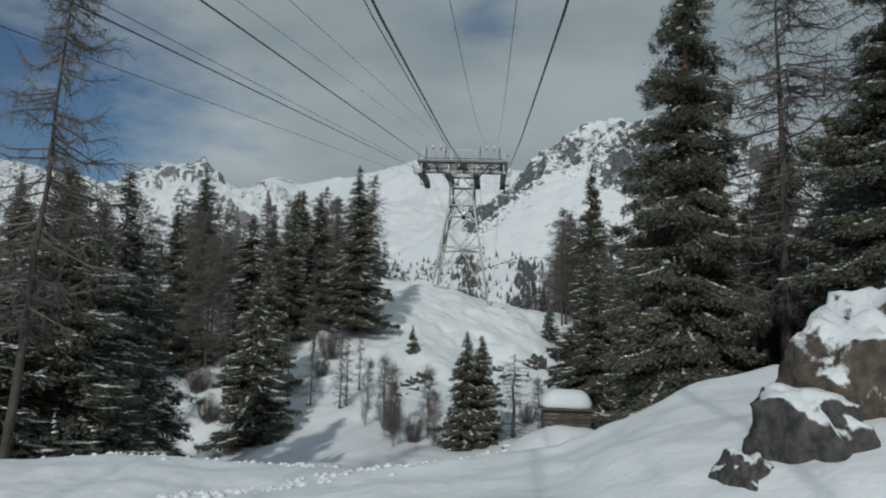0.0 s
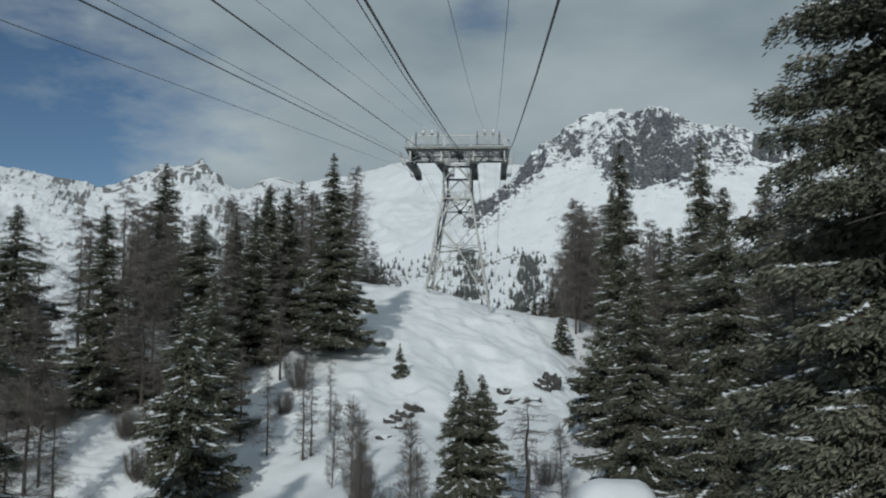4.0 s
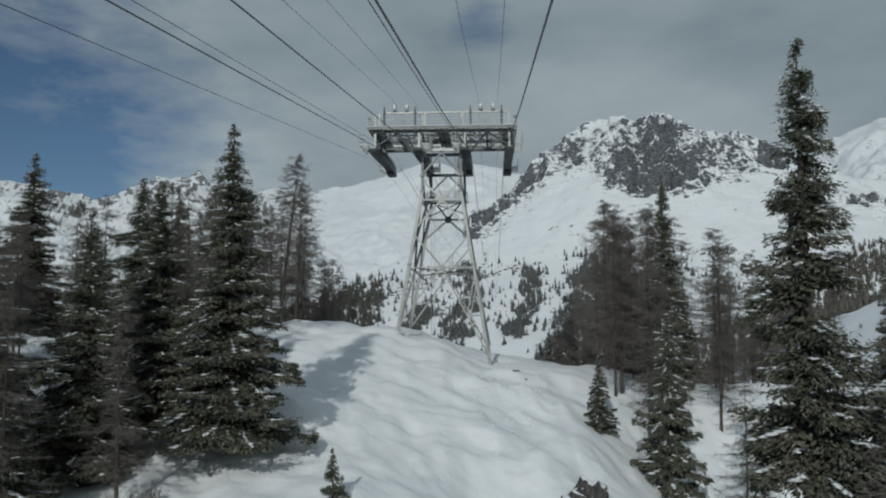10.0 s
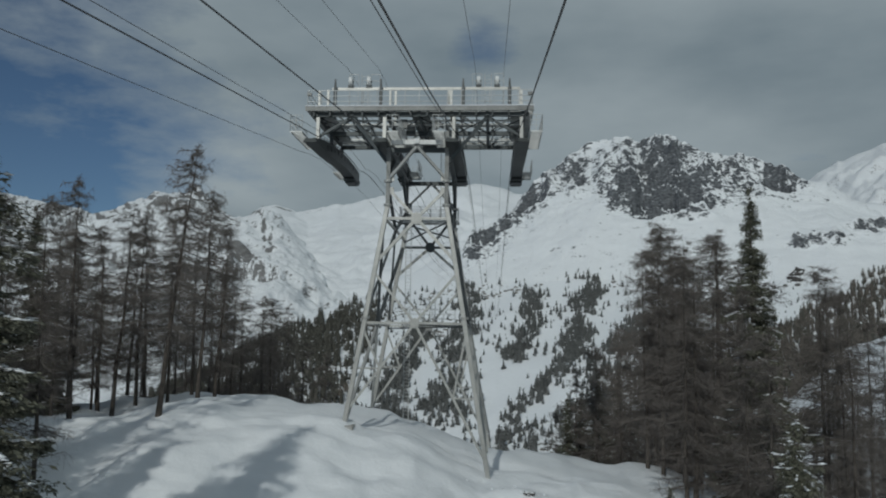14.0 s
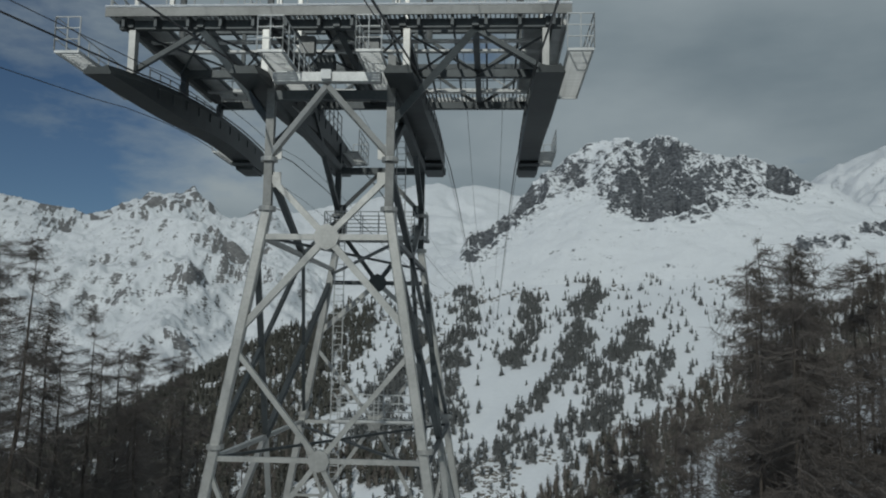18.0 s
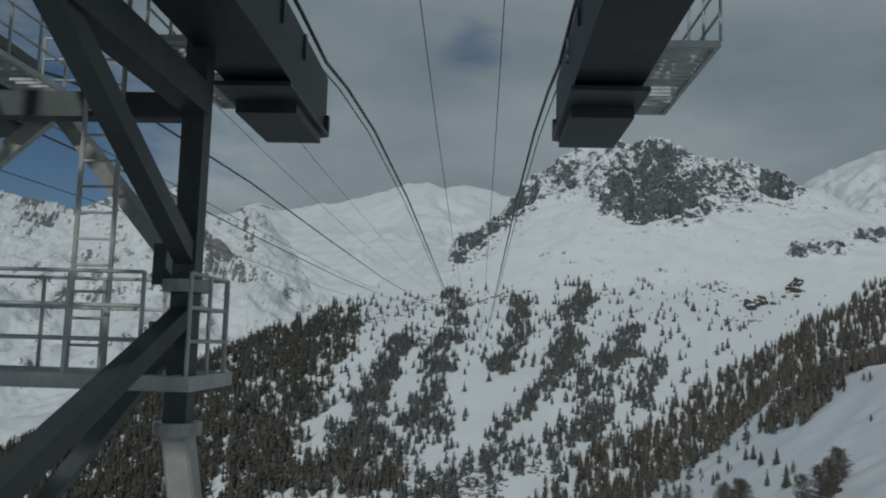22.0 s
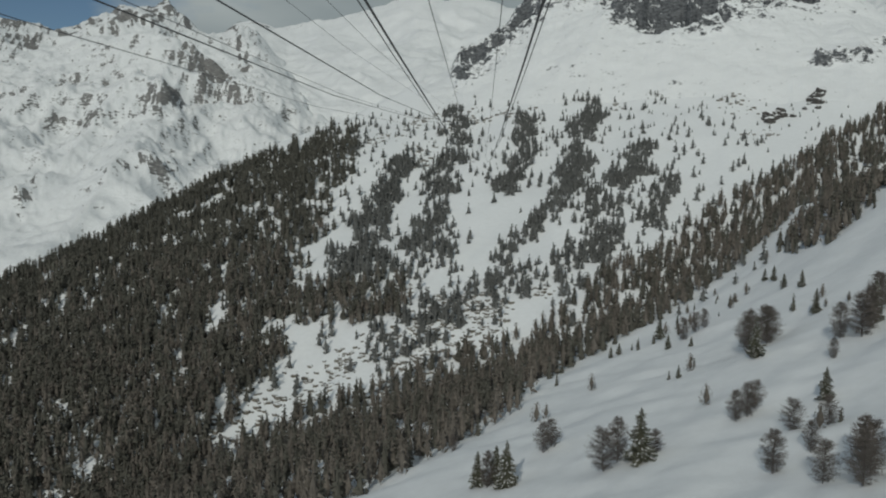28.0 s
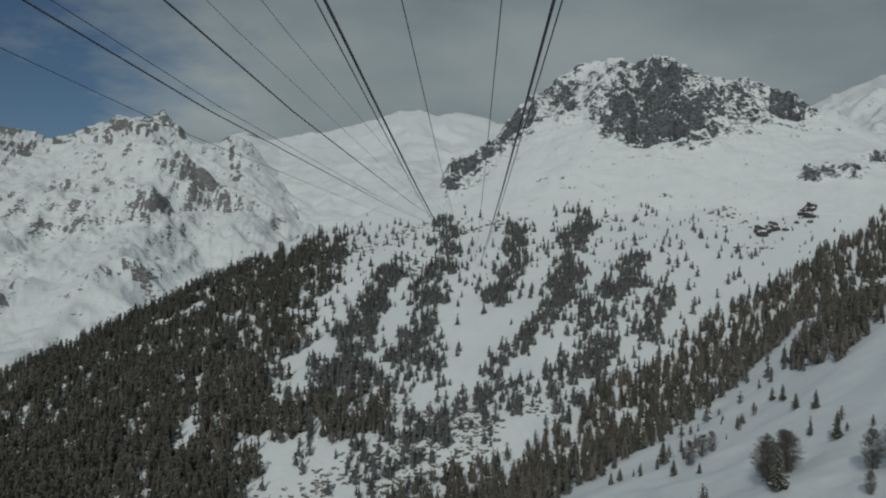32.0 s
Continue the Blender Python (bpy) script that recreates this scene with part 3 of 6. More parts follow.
def grating(parent, lo, hi, along="x", name="grating", mat=None, bar=0.16):
    """An open floor of bars in an edge frame."""
    lo, hi = Vector(lo), Vector(hi)
    bm = bmesh.new()
    box(bm, lo, (hi.x, lo.y + 0.06, hi.z))
    box(bm, (lo.x, hi.y - 0.06, lo.z), hi)
    box(bm, (lo.x, lo.y + 0.06, lo.z), (lo.x + 0.06, hi.y - 0.06, hi.z))
    box(bm, (hi.x - 0.06, lo.y + 0.06, lo.z), (hi.x, hi.y - 0.06, hi.z))
    ob = part(name, bm, mat or M_GRATE, parent)
    size = (hi.x - lo.x) if along == "x" else (hi.y - lo.y)
    ends = ((lo.x, lo.y + 0.06), (lo.x, hi.y - 0.06)) if along == "x" else ((lo.x + 0.06, lo.y), (hi.x - 0.06, lo.y))
    w = 0.02
    first = bmesh.new()
    if along == "x":
        box(first, (-w, ends[0][1], lo.z + 0.02), (w, ends[1][1], hi.z - 0.01))
    else:
        box(first, (ends[0][0], -w, lo.z + 0.02), (ends[1][0], w, hi.z - 0.01))
    steps = [(lo.x + i * bar, 0, 0) if along == "x" else (0, lo.y + i * bar, 0) for i in range(1, int(size / bar))]
    if name == "deck":
        # the long decks carry too many bars to pick apart
        first.verts.index_update()
        src = [v.co.copy() for v in first.verts]
        quads = [[v.index for v in fc.verts] for fc in first.faces]
        first.free()
        v = [tuple(c + Vector(p)) for p in steps for c in src]
        f = [[k * 8 + j for j in q] for k in range(len(steps)) for q in quads]
        mesh_part("deck_grid", mesh_from("deck_grid", v, f, mat or M_GRATE), ob)["kind"] = "stuff"
        return ob
    me = bpy.data.meshes.new("grate_bar")
    first.to_mesh(me)
    first.free()
    me.materials.append(mat or M_GRATE)
    for p in steps:
        mesh_part("grate_bar", me, ob).location = p
    return ob


def bar(bm, p, q, r):
    """A square hollow section, as long and as thick as the lattice needs."""
    beam(bm, p, q, 1.8 * r, 1.8 * r)


def node_plate(bm, p, w):
    """An eight-cornered plate box where the diagonals meet."""
    tube(bm, p - Vector((0, 0.14, 0)), p + Vector((0, 0.14, 0)), w, 8)


def build_tower():
    tw = thing("ropeway_tower", "tall galvanised steel lattice ropeway tower standing on a snowy knoll", "tower")
    # legs with flanges
    for side in (-1, 1):
        for y in (FRONT, REAR):
            foot_z = gz(side * 5.2, y) - 0.5
            bm = bmesh.new()
            bar(bm, leg_at(side, y, foot_z), leg_at(side, y, FLANGE), 0.17)
            bmesh.ops.bevel(bm, geom=bm.edges[:], offset=0.03, segments=1, affect="EDGES")
            leg = part("leg", bm, M_STEEL, tw)
            # columns greyer than the legs, rear ones darkest: the head's shade as colour
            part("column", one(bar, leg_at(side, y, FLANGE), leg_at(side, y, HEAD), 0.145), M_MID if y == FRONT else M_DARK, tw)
            for z in (FLANGE, LOW + 0.35, 19.0):
                p = leg_at(side, y, z)
                part("flange", one(tube, p - Vector((0, 0, 0.07)), p + Vector((0, 0, 0.07)), 0.27, 14), M_STEEL, tw)
            base = leg_at(side, y, foot_z)
            bm = bmesh.new()
            box(bm, base + Vector((-0.7, -0.7, -1.2)), base + Vector((0.7, 0.7, 0.1)))
            bmesh.ops.bevel(bm, geom=bm.edges[:], offset=0.06, segments=1, affect="EDGES")
            part("footing", bm, M_CONC, tw, "snow-dusted concrete footing")
            for z in (18.35, 19.25):
                p = leg_at(side, y, z) + Vector((-side * 0.2, 0, 0))
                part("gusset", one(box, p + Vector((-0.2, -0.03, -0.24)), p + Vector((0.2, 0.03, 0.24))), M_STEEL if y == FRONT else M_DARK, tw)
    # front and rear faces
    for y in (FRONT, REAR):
        # rear members from the waist up are coloured dark for the platform's shade
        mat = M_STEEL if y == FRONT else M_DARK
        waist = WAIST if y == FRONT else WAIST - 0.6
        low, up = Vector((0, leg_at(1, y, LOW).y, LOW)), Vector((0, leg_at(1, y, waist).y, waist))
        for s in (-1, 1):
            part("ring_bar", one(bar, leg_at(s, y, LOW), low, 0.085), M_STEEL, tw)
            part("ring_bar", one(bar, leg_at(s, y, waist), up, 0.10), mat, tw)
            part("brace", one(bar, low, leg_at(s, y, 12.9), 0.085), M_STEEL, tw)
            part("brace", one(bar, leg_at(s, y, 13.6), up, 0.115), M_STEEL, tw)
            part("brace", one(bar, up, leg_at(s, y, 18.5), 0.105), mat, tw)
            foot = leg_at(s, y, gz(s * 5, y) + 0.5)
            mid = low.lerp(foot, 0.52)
            part("brace", one(bar, low, foot, 0.085), M_STEEL, tw)
            part("strut", one(bar, leg_at(s, y, LOW - 0.4), mid, 0.07), M_STEEL, tw)
            part("strut", one(bar, mid, leg_at(s, y, mid.z), 0.06), M_STEEL, tw)
            part("head_brace", one(bar, leg_at(s, y, 19.1), Vector((0, y - 0.7 if y < 5 else y + 0.5, 21.2)), 0.10), M_STEEL, tw)
        for p, w in ((low, 0.34), (up, 0.42)):
            part("gusset", one(node_plate, p, w), mat if p is up else M_STEEL, tw)
    # side faces
    for s in (-1, 1):
        for z in (LOW, WAIST):
            # right-hand bars take the shaded colour, left-hand ones the lit steel
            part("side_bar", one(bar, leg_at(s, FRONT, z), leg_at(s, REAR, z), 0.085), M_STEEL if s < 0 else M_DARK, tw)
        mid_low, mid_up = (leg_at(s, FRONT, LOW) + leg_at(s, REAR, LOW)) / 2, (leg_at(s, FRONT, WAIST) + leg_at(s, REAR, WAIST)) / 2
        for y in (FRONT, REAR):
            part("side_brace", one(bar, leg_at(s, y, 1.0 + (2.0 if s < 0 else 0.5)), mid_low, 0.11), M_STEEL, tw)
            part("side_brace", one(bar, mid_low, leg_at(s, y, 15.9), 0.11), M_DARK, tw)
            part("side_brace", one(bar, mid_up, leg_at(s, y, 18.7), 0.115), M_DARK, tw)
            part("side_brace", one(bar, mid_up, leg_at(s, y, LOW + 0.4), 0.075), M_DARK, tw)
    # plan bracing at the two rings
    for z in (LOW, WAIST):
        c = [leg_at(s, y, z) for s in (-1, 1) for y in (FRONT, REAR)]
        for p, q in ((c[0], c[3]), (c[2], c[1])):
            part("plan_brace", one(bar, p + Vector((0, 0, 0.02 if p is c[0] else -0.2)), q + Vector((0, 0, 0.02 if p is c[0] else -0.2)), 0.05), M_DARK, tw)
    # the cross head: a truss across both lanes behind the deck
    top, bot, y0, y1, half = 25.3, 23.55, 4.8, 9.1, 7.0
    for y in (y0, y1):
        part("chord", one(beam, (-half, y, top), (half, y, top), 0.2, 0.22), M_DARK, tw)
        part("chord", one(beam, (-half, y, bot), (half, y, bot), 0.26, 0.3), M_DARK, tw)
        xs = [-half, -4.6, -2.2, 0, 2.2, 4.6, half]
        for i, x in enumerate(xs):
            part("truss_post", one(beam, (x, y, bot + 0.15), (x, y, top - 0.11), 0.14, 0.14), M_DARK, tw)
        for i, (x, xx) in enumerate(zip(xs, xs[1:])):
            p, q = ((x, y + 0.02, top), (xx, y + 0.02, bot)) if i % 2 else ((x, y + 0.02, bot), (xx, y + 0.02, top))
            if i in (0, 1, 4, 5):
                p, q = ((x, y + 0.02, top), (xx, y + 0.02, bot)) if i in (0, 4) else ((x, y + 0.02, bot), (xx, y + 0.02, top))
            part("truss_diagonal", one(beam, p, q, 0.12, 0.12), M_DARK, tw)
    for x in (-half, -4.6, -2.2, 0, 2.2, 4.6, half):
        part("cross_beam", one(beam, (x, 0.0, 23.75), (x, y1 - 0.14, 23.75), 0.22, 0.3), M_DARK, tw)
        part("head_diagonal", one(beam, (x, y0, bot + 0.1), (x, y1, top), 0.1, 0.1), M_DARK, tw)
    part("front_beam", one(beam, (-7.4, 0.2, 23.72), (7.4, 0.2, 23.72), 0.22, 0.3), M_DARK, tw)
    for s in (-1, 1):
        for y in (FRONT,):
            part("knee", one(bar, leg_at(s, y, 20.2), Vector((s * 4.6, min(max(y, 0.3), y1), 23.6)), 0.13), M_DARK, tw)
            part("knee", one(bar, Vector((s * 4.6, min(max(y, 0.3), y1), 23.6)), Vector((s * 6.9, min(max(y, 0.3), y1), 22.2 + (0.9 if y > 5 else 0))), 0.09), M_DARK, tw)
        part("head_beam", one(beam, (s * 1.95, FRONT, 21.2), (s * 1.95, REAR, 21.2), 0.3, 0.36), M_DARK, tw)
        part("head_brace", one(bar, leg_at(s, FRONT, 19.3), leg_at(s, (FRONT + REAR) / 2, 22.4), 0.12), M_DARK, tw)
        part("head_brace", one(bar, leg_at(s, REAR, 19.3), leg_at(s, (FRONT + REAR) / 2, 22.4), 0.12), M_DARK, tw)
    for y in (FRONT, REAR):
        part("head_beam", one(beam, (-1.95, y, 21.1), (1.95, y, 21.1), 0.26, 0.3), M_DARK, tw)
    # deck round the head, with handrails
    for lo, hi, a in (((-7.7, -0.25, 23.95), (7.7, 1.0, 24.15), "x"), ((-7.7, 8.6, 23.95), (7.7, 9.9, 24.15), "x"), ((-7.7, 1.004, 23.95), (-6.2, 8.596, 24.15), "y"), ((6.2, 1.004, 23.95), (7.7, 8.596, 24.15), "y"), ((-0.6, 1.004, 23.95), (0.6, 8.596, 24.15), "y")):
        grating(tw, lo, hi, a, "deck")
    part("kickboard", one(box, (-7.72, -0.32, 23.86), (7.72, -0.255, 24.17)), M_MID, tw, "grey deck edge")
    rim = bmesh.new()
    box(rim, (-7.74, -0.36, 24.172), (7.74, -0.235, 24.24))
    bmesh.ops.bevel(rim, geom=rim.edges[:], offset=0.025, segments=2, affect="EDGES")
    part("snow_rim", rim, M_CLUMP, tw, "thin rim of snow on the deck edge")
    for a, b in (((-7.6, -0.18, 24.15), (7.6, -0.18, 24.15)), ((-7.6, 9.8, 24.15), (7.6, 9.8, 24.15)), ((-7.64, 0, 24.15), (-7.64, 9.6, 24.15)), ((7.64, 0, 24.15), (7.64, 9.6, 24.15))):
        railing(tw, a, b, 1.15, 0.95)
    for x in (-6.9, -2.0, 2.0, 6.9):
        part("frame_post", one(beam, (x, 0.3, 24.16), (x, 0.3, 25.4), 0.16, 0.16), M_STEEL, tw)
        part("frame_post", one(beam, (x, 3.2, 23.9), (x, 3.2, 26.4), 0.16, 0.16), M_STEEL, tw)
    part("frame_beam", one(beam, (-6.6, 3.2, 26.45), (6.9, 3.2, 26.45), 0.18, 0.18), M_STEEL, tw)
    # haul rope rollers on top
    for lane in (-4.6, 4.6):
        for dx in (-0.66, 0.66):
            roller = part("roller", one(tube, (lane + dx - 0.12, 3.2, 27.0), (lane + dx + 0.12, 3.2, 27.0), 0.36, 20), M_ROLLER, tw, "white haul rope roller")
            part("hub", one(tube, (lane + dx - 0.17, 3.2, 27.0), (lane + dx + 0.17, 3.2, 27.0), 0.1, 10), M_DARK, roller)
            part("roller_fork", one(box, (lane + dx - 0.2, 3.05, 26.55), (lane + dx + 0.2, 3.35, 26.75)), M_DARK, tw)
        for dx in (-1.75, 1.55):
            bm = bmesh.new()
            tube(bm, (lane + dx, 2.9, 26.4), (lane + dx, 2.9, 27.1), 0.11, 8, 0.05)
            tube(bm, (lane + dx, 2.9, 24.1), (lane + dx, 2.9, 26.4), 0.13, 8)
            part("rope_guide", bm, M_MID, tw)
        part("lattice_mast", one(ladder_mast, lane), M_GRATE, tw)
    # rope saddles: long arched boxes with catwalks
    for i, x in enumerate(SADDLE_X):
        sd = part("saddle", saddle_bm(x), M_SADDLE, tw, "long arched track rope saddle")
        out = -1 if x < 0 else 1
        side = out if abs(x) > 4 else -out
        for k, (ya, yb) in enumerate(((-2.5, 2.4), (11.8, 14.8))):
            zf = saddle_z((ya + yb) / 2) - (0.12 if k == 0 else 0.85)
            xa, xb = sorted((x + side * 0.47, x + side * 1.25))
            cage = grating(tw, (xa, ya, zf), (xb, yb, zf + 0.08), "y", "catwalk", M_GRATE)
            xo = xa if side < 0 else xb
            railing(cage, (xo, ya, zf + 0.08), (xo, yb, zf + 0.08), 1.05, 0.7, r=0.022)
            ye = ya if k == 0 else yb
            railing(cage, (xa, ye, zf + 0.08), (xb, ye, zf + 0.08), 1.05, 0.4, r=0.022)
        # a stepped handrail along the flank of the arch
        xr = x + side * 0.5
        ys = [2.7 + 0.95 * k for k in range(10)]
        for k, yy in enumerate(ys):
            part("rail_post", one(tube, (xr, yy, saddle_z(yy) - 0.3), (xr, yy, saddle_z(yy) + 0.72), 0.024, 6), M_MID, tw)
            if k:
                ya = ys[k - 1]
                for h in (0.28, 0.7):
                    part("hand_rail", one(tube, (xr, ya, saddle_z(ya) + h), (xr, yy, saddle_z(yy) + h), 0.02, 6), M_MID, tw)
                part("lacing", one(tube, (xr, ya, saddle_z(ya) - 0.25), (xr, yy, saddle_z(yy) + 0.28), 0.016, 5), M_MID, tw)
        # the rear end: a broad tray under the rope's exit, with a second plate below it
        zt = saddle_z(14.0) - 1.22
        lo_x, hi_x = x - 0.5, x + 0.5
        part("end_tray", one(box, (lo_x, 12.2, zt - 0.04), (hi_x, 14.85, zt + 0.02)), M_DARK, sd)
        part("end_lip", one(box, (lo_x, 14.78, zt + 0.024), (hi_x, 14.9, zt + 0.3)), M_DARK, sd)
        part("drip_plate", one(box, (x - 0.42, 12.9, zt - 0.2), (x + 0.42, 14.6, zt - 0.044)), M_DARK, sd)
        for k in range(10):
            yy = 1.4 + k * 1.3
            part("rib", one(box, (x - 0.475, yy - 0.025, saddle_z(yy) - 0.62), (x + 0.475, yy + 0.025, saddle_z(yy) - 0.26)), M_DARK, sd)
        # front hangers in lit steel, those behind in the shaded colour
        for y in (0.15, 4.8, 9.0):
            part("hanger", one(beam, (x, y, saddle_z(y)), (x, y, 23.5), 0.22, 0.3), M_STEEL if y < 1 else M_DARK, tw)
    # small brackets, trays and ties under the deck
    for k in range(14):
        x = -7.15 + k * 1.1
        part("bracket", one(box, (x - 0.05, -0.2, 23.55), (x + 0.05, 0.28, 23.94)), M_DARK, tw)
        part("deck_joist", one(beam, (x, 1.0, 23.88), (x, 8.6, 23.88), 0.07, 0.12), M_DARK, tw)
    for y in (1.6, 2.6, 7.4):
        part("cable_tray", one(box, (-6.9, y - 0.11, 23.62), (6.9, y + 0.11, 23.7)), M_GRATE, tw)
    for a, b in zip((-7.0, -4.6, -2.2, 0.0, 2.2, 4.6), (-4.6, -2.2, 0.0, 2.2, 4.6, 7.0)):
        part("tie", one(beam, (a, 0.4, 23.55), (b, 4.6, 23.55), 0.06, 0.06), M_DARK, tw)
        part("tie", one(beam, (b, 0.4, 23.47), (a, 4.6, 23.47), 0.06, 0.06), M_DARK, tw)
        part("tie", one(tube, (a, 9.24, 25.2), (b, 9.24, 23.7), 0.03, 6), M_GRATE, tw)
    for s in (-1, 1):
        part("junction_box", one(box, (s * 1.1 - 0.25, 0.6, 22.9), (s * 1.1 + 0.25, 0.95, 23.5)), M_MID, tw, "small grey junction box")
        part("hoist_drum", one(tube, (s * 0.75 - 0.3, 2.2, 23.1), (s * 0.75 + 0.3, 2.2, 23.1), 0.3, 14), M_DARK, tw, "dark hoist drum under the deck")
        part("drain_pipe", one(tube, (s * 6.95, 0.45, 22.3), (s * 6.95, 0.45, 23.9), 0.04, 6), M_GRATE, tw)
        for k in range(4):
            z = 21.4 + 0.62 * k
            part("stub_bar", one(tube, (s * 1.9, 1.4 + 0.4 * k, z), (s * 1.9, 4.4 + 0.4 * k, z + 0.3), 0.035, 6), M_GRATE, tw)
        part("lamp", one(box, (s * 7.45 - 0.14, -0.42, 24.9), (s * 7.45 + 0.14, -0.24, 25.1)), M_MID, tw, "small floodlight on the handrail")
    # walkway between the rear legs, with ladders
    wf = 17.85
    grating(tw, (-2.5, 10.7, wf), (2.3, 12.2, wf + 0.16), "x", "walkway")
    for a, b in (((-2.4, 12.1), (2.2, 12.1)), ((-2.4, 10.8), (1.7, 10.8)), ((2.22, 10.8), (2.22, 12.1)), ((-2.42, 10.8), (-2.42, 12.1))):
        railing(tw, (*a, wf + 0.16), (*b, wf + 0.16), 1.1, 0.75, r=0.024)
    ladder(tw, (-1.7, 11.0, gz(-1.7, 11) - 0.2), (-1.7, 11.0, wf + 1.1))
    ladder(tw, (1.02, 11.0, wf + 0.16), (1.02, 11.0, 23.6))
    ladder(tw, (0.35, 10.2, LOW + 0.2), (0.35, 10.2, LOW + 2.2))
    grating(tw, (-1.6, 10.4, LOW + 0.1), (2.2, 11.6, LOW + 0.2), "x", "landing")
    railing(tw, (-1.5, 10.5, LOW + 0.2), (2.1, 10.5, LOW + 0.2), 1.1, 0.8)
    part("sign_plate", one(box, (-0.16, FRONT - 1.0, 21.35), (0.16, FRONT - 0.96, 21.65)), M_ROLLER, tw, "small white plate")
    part("sign_beam", one(beam, (-1.7, FRONT - 0.75, 21.45), (1.7, FRONT - 0.75, 21.45), 0.3, 0.3), M_GRATE, tw)
    return tw


def saddle_z(y):
    """Height of the track rope's bed along the saddle."""
    return 21.95 + 0.17 * y - 0.0073 * y * y


def saddle_bm(x):
    """An arched box girder; the rope lies in the groove on its inner side."""
    bm = bmesh.new()
    rings = []
    for y in np.linspace(-2.2, 14.9, 20):
        y = float(y)
        z = saddle_z(y)
        deep = 0.28 + 0.8 * math.sin(min(1.0, (y + 2.2) / 8.0) * math.pi / 2) + 0.14 * max(0.0, (y - 9.0) / 5.9)
        rings.append([bm.verts.new((x + dx, y, z + dz)) for dx, dz in ((-0.3, 0.0), (-0.14, -0.05), (0.14, -0.05), (0.3, 0.0), (0.44, -0.25), (0.44, -deep), (-0.44, -deep), (-0.44, -0.25))])
    for a, b in zip(rings, rings[1:]):
        for k in range(8):
            bm.faces.new((a[k], a[(k + 1) % 8], b[(k + 1) % 8], b[k]))
    bm.faces.new(rings[0][::-1])
    bm.faces.new(rings[-1])
    bmesh.ops.recalc_face_normals(bm, faces=bm.faces[:])
    return bm


def ladder_mast(bm, lane):
    for dx in (-0.25, 0.25):
        tube(bm, (lane + dx, 5.4, 25.3), (lane + dx, 5.4, 28.3), 0.03, 6)
    for k in range(11):
        tube(bm, (lane - 0.25, 5.4, 25.3 + 0.28 * k), (lane + 0.25, 5.4, 25.3 + 0.28 * k), 0.018, 6)
    for dx in (-0.8, 0.8):
        for z in (27.2, 27.7, 28.2):
            tube(bm, (lane + dx - 0.35, 5.2, z), (lane + dx + 0.35, 5.2, z), 0.022, 6)
        for d2 in (-0.35, 0.35):
            tube(bm, (lane + dx + d2, 5.2, 25.4), (lane + dx + d2, 5.2, 28.2), 0.022, 6)


build_tower()


# ---------------------------------------------------------------- ropes
def rope_height(y, kind):
    """Height of a rope: it climbs to the tower, hangs over the valley and climbs to the far slope.
    The lane with the cabin on it hangs lower than the empty one."""
    empty, haul = kind.startswith("empty"), kind.endswith("haul")
    if y < -0.6:
        d = -0.6 - y
        z = saddle_z(-0.6) + 0.03 - 0.20 * d + 0.00042 * d * d + 0.008 * max(d - 80.0, 0) + 0.42 * math.sin(math.pi * min(d, 125.0) / 125.0)
        if empty:
            z = saddle_z(-0.6) + 0.03 - 0.1345 * d
        return z + (2.4 + 2.95 * max(0.0, 1 - d / 120.0) if haul else 0.0)
    if y <= 14.9:
        return saddle_z(y) + 0.03 + (5.4 - 0.0035 * (y - 3.2) ** 2 if haul else 0.0) - (0.5 if haul and y > 3.2 else 0.0) * (y - 3.2) / 11.7
    s = y - 14.9
    if empty:
        k = min(s, 150.0)
        z = saddle_z(14.9) + 0.03 + 1.2 * (1 - math.exp(-s / 5.0)) - 0.02 * k + 0.00019 * k * k + 0.037 * (s - k)
    else:
        z = saddle_z(14.9) + 0.03 + 1.25 * (1 - math.exp(-s / 7.0)) - 0.045 * s + 0.000094 * s * s
    return z + ((3.6 + 0.8 * math.exp(-s / 16.0) if empty else 1.2 + 3.2 * math.exp(-s / 16.0)) if haul else 0.0)


def rope(name, x, kind, r, label, drop=0.0, start=-175):
    pts = [y for y in (-175, -150, -120, -95, -70, -45, -25, -14, -7, -3, -0.6, 2, 5, 8, 11, 13, 14.9, 17, 21, 30, 45, 70, 110, 180, 280, 420, 600, 800, 1060) if y >= start]
    cu = bpy.data.curves.new(name, "CURVE")
    cu.dimensions, cu.bevel_depth, cu.bevel_resolution = "3D", r, 2
    sp = cu.splines.new("POLY")
    sp.points.add(len(pts) - 1)
    for p, y in zip(sp.points, pts):
        p.co = (x, y, rope_height(y, kind) - drop, 1)
    cu.materials.append(M_ROPE)
    return tagged(new(name, cu), label, "cable", group="ropes over the tower")


for x in ROPE_X:
    rope("track_rope", x, "empty" if x < 0 else "laden", 0.03, "thick dark steel track rope resting on the tower saddle")
for x in (-5.4, -3.2, 3.7, 5.75):
    rope("haul_rope", x, "empty_haul" if x < 0 else "laden_haul", 0.013, "thin steel haul rope running over the tower rollers")
for x, drop, start in ((-7.9, 0.88, -175), (-5.95, -0.12, -175), (2.6, 0.02, -175), (6.62, 0.05, 13)):
    rope("signal_cable", x, "empty" if x < 0 else "laden", 0.014, "thin grey signal cable strung beside the track rope", drop, start)


# ---------------------------------------------------------------- trees
def rot_z(v, a):
    c, s = np.cos(a), np.sin(a)
    return np.stack([v[..., 0] * c - v[..., 1] * s, v[..., 0] * s + v[..., 1] * c, v[..., 2]], -1)


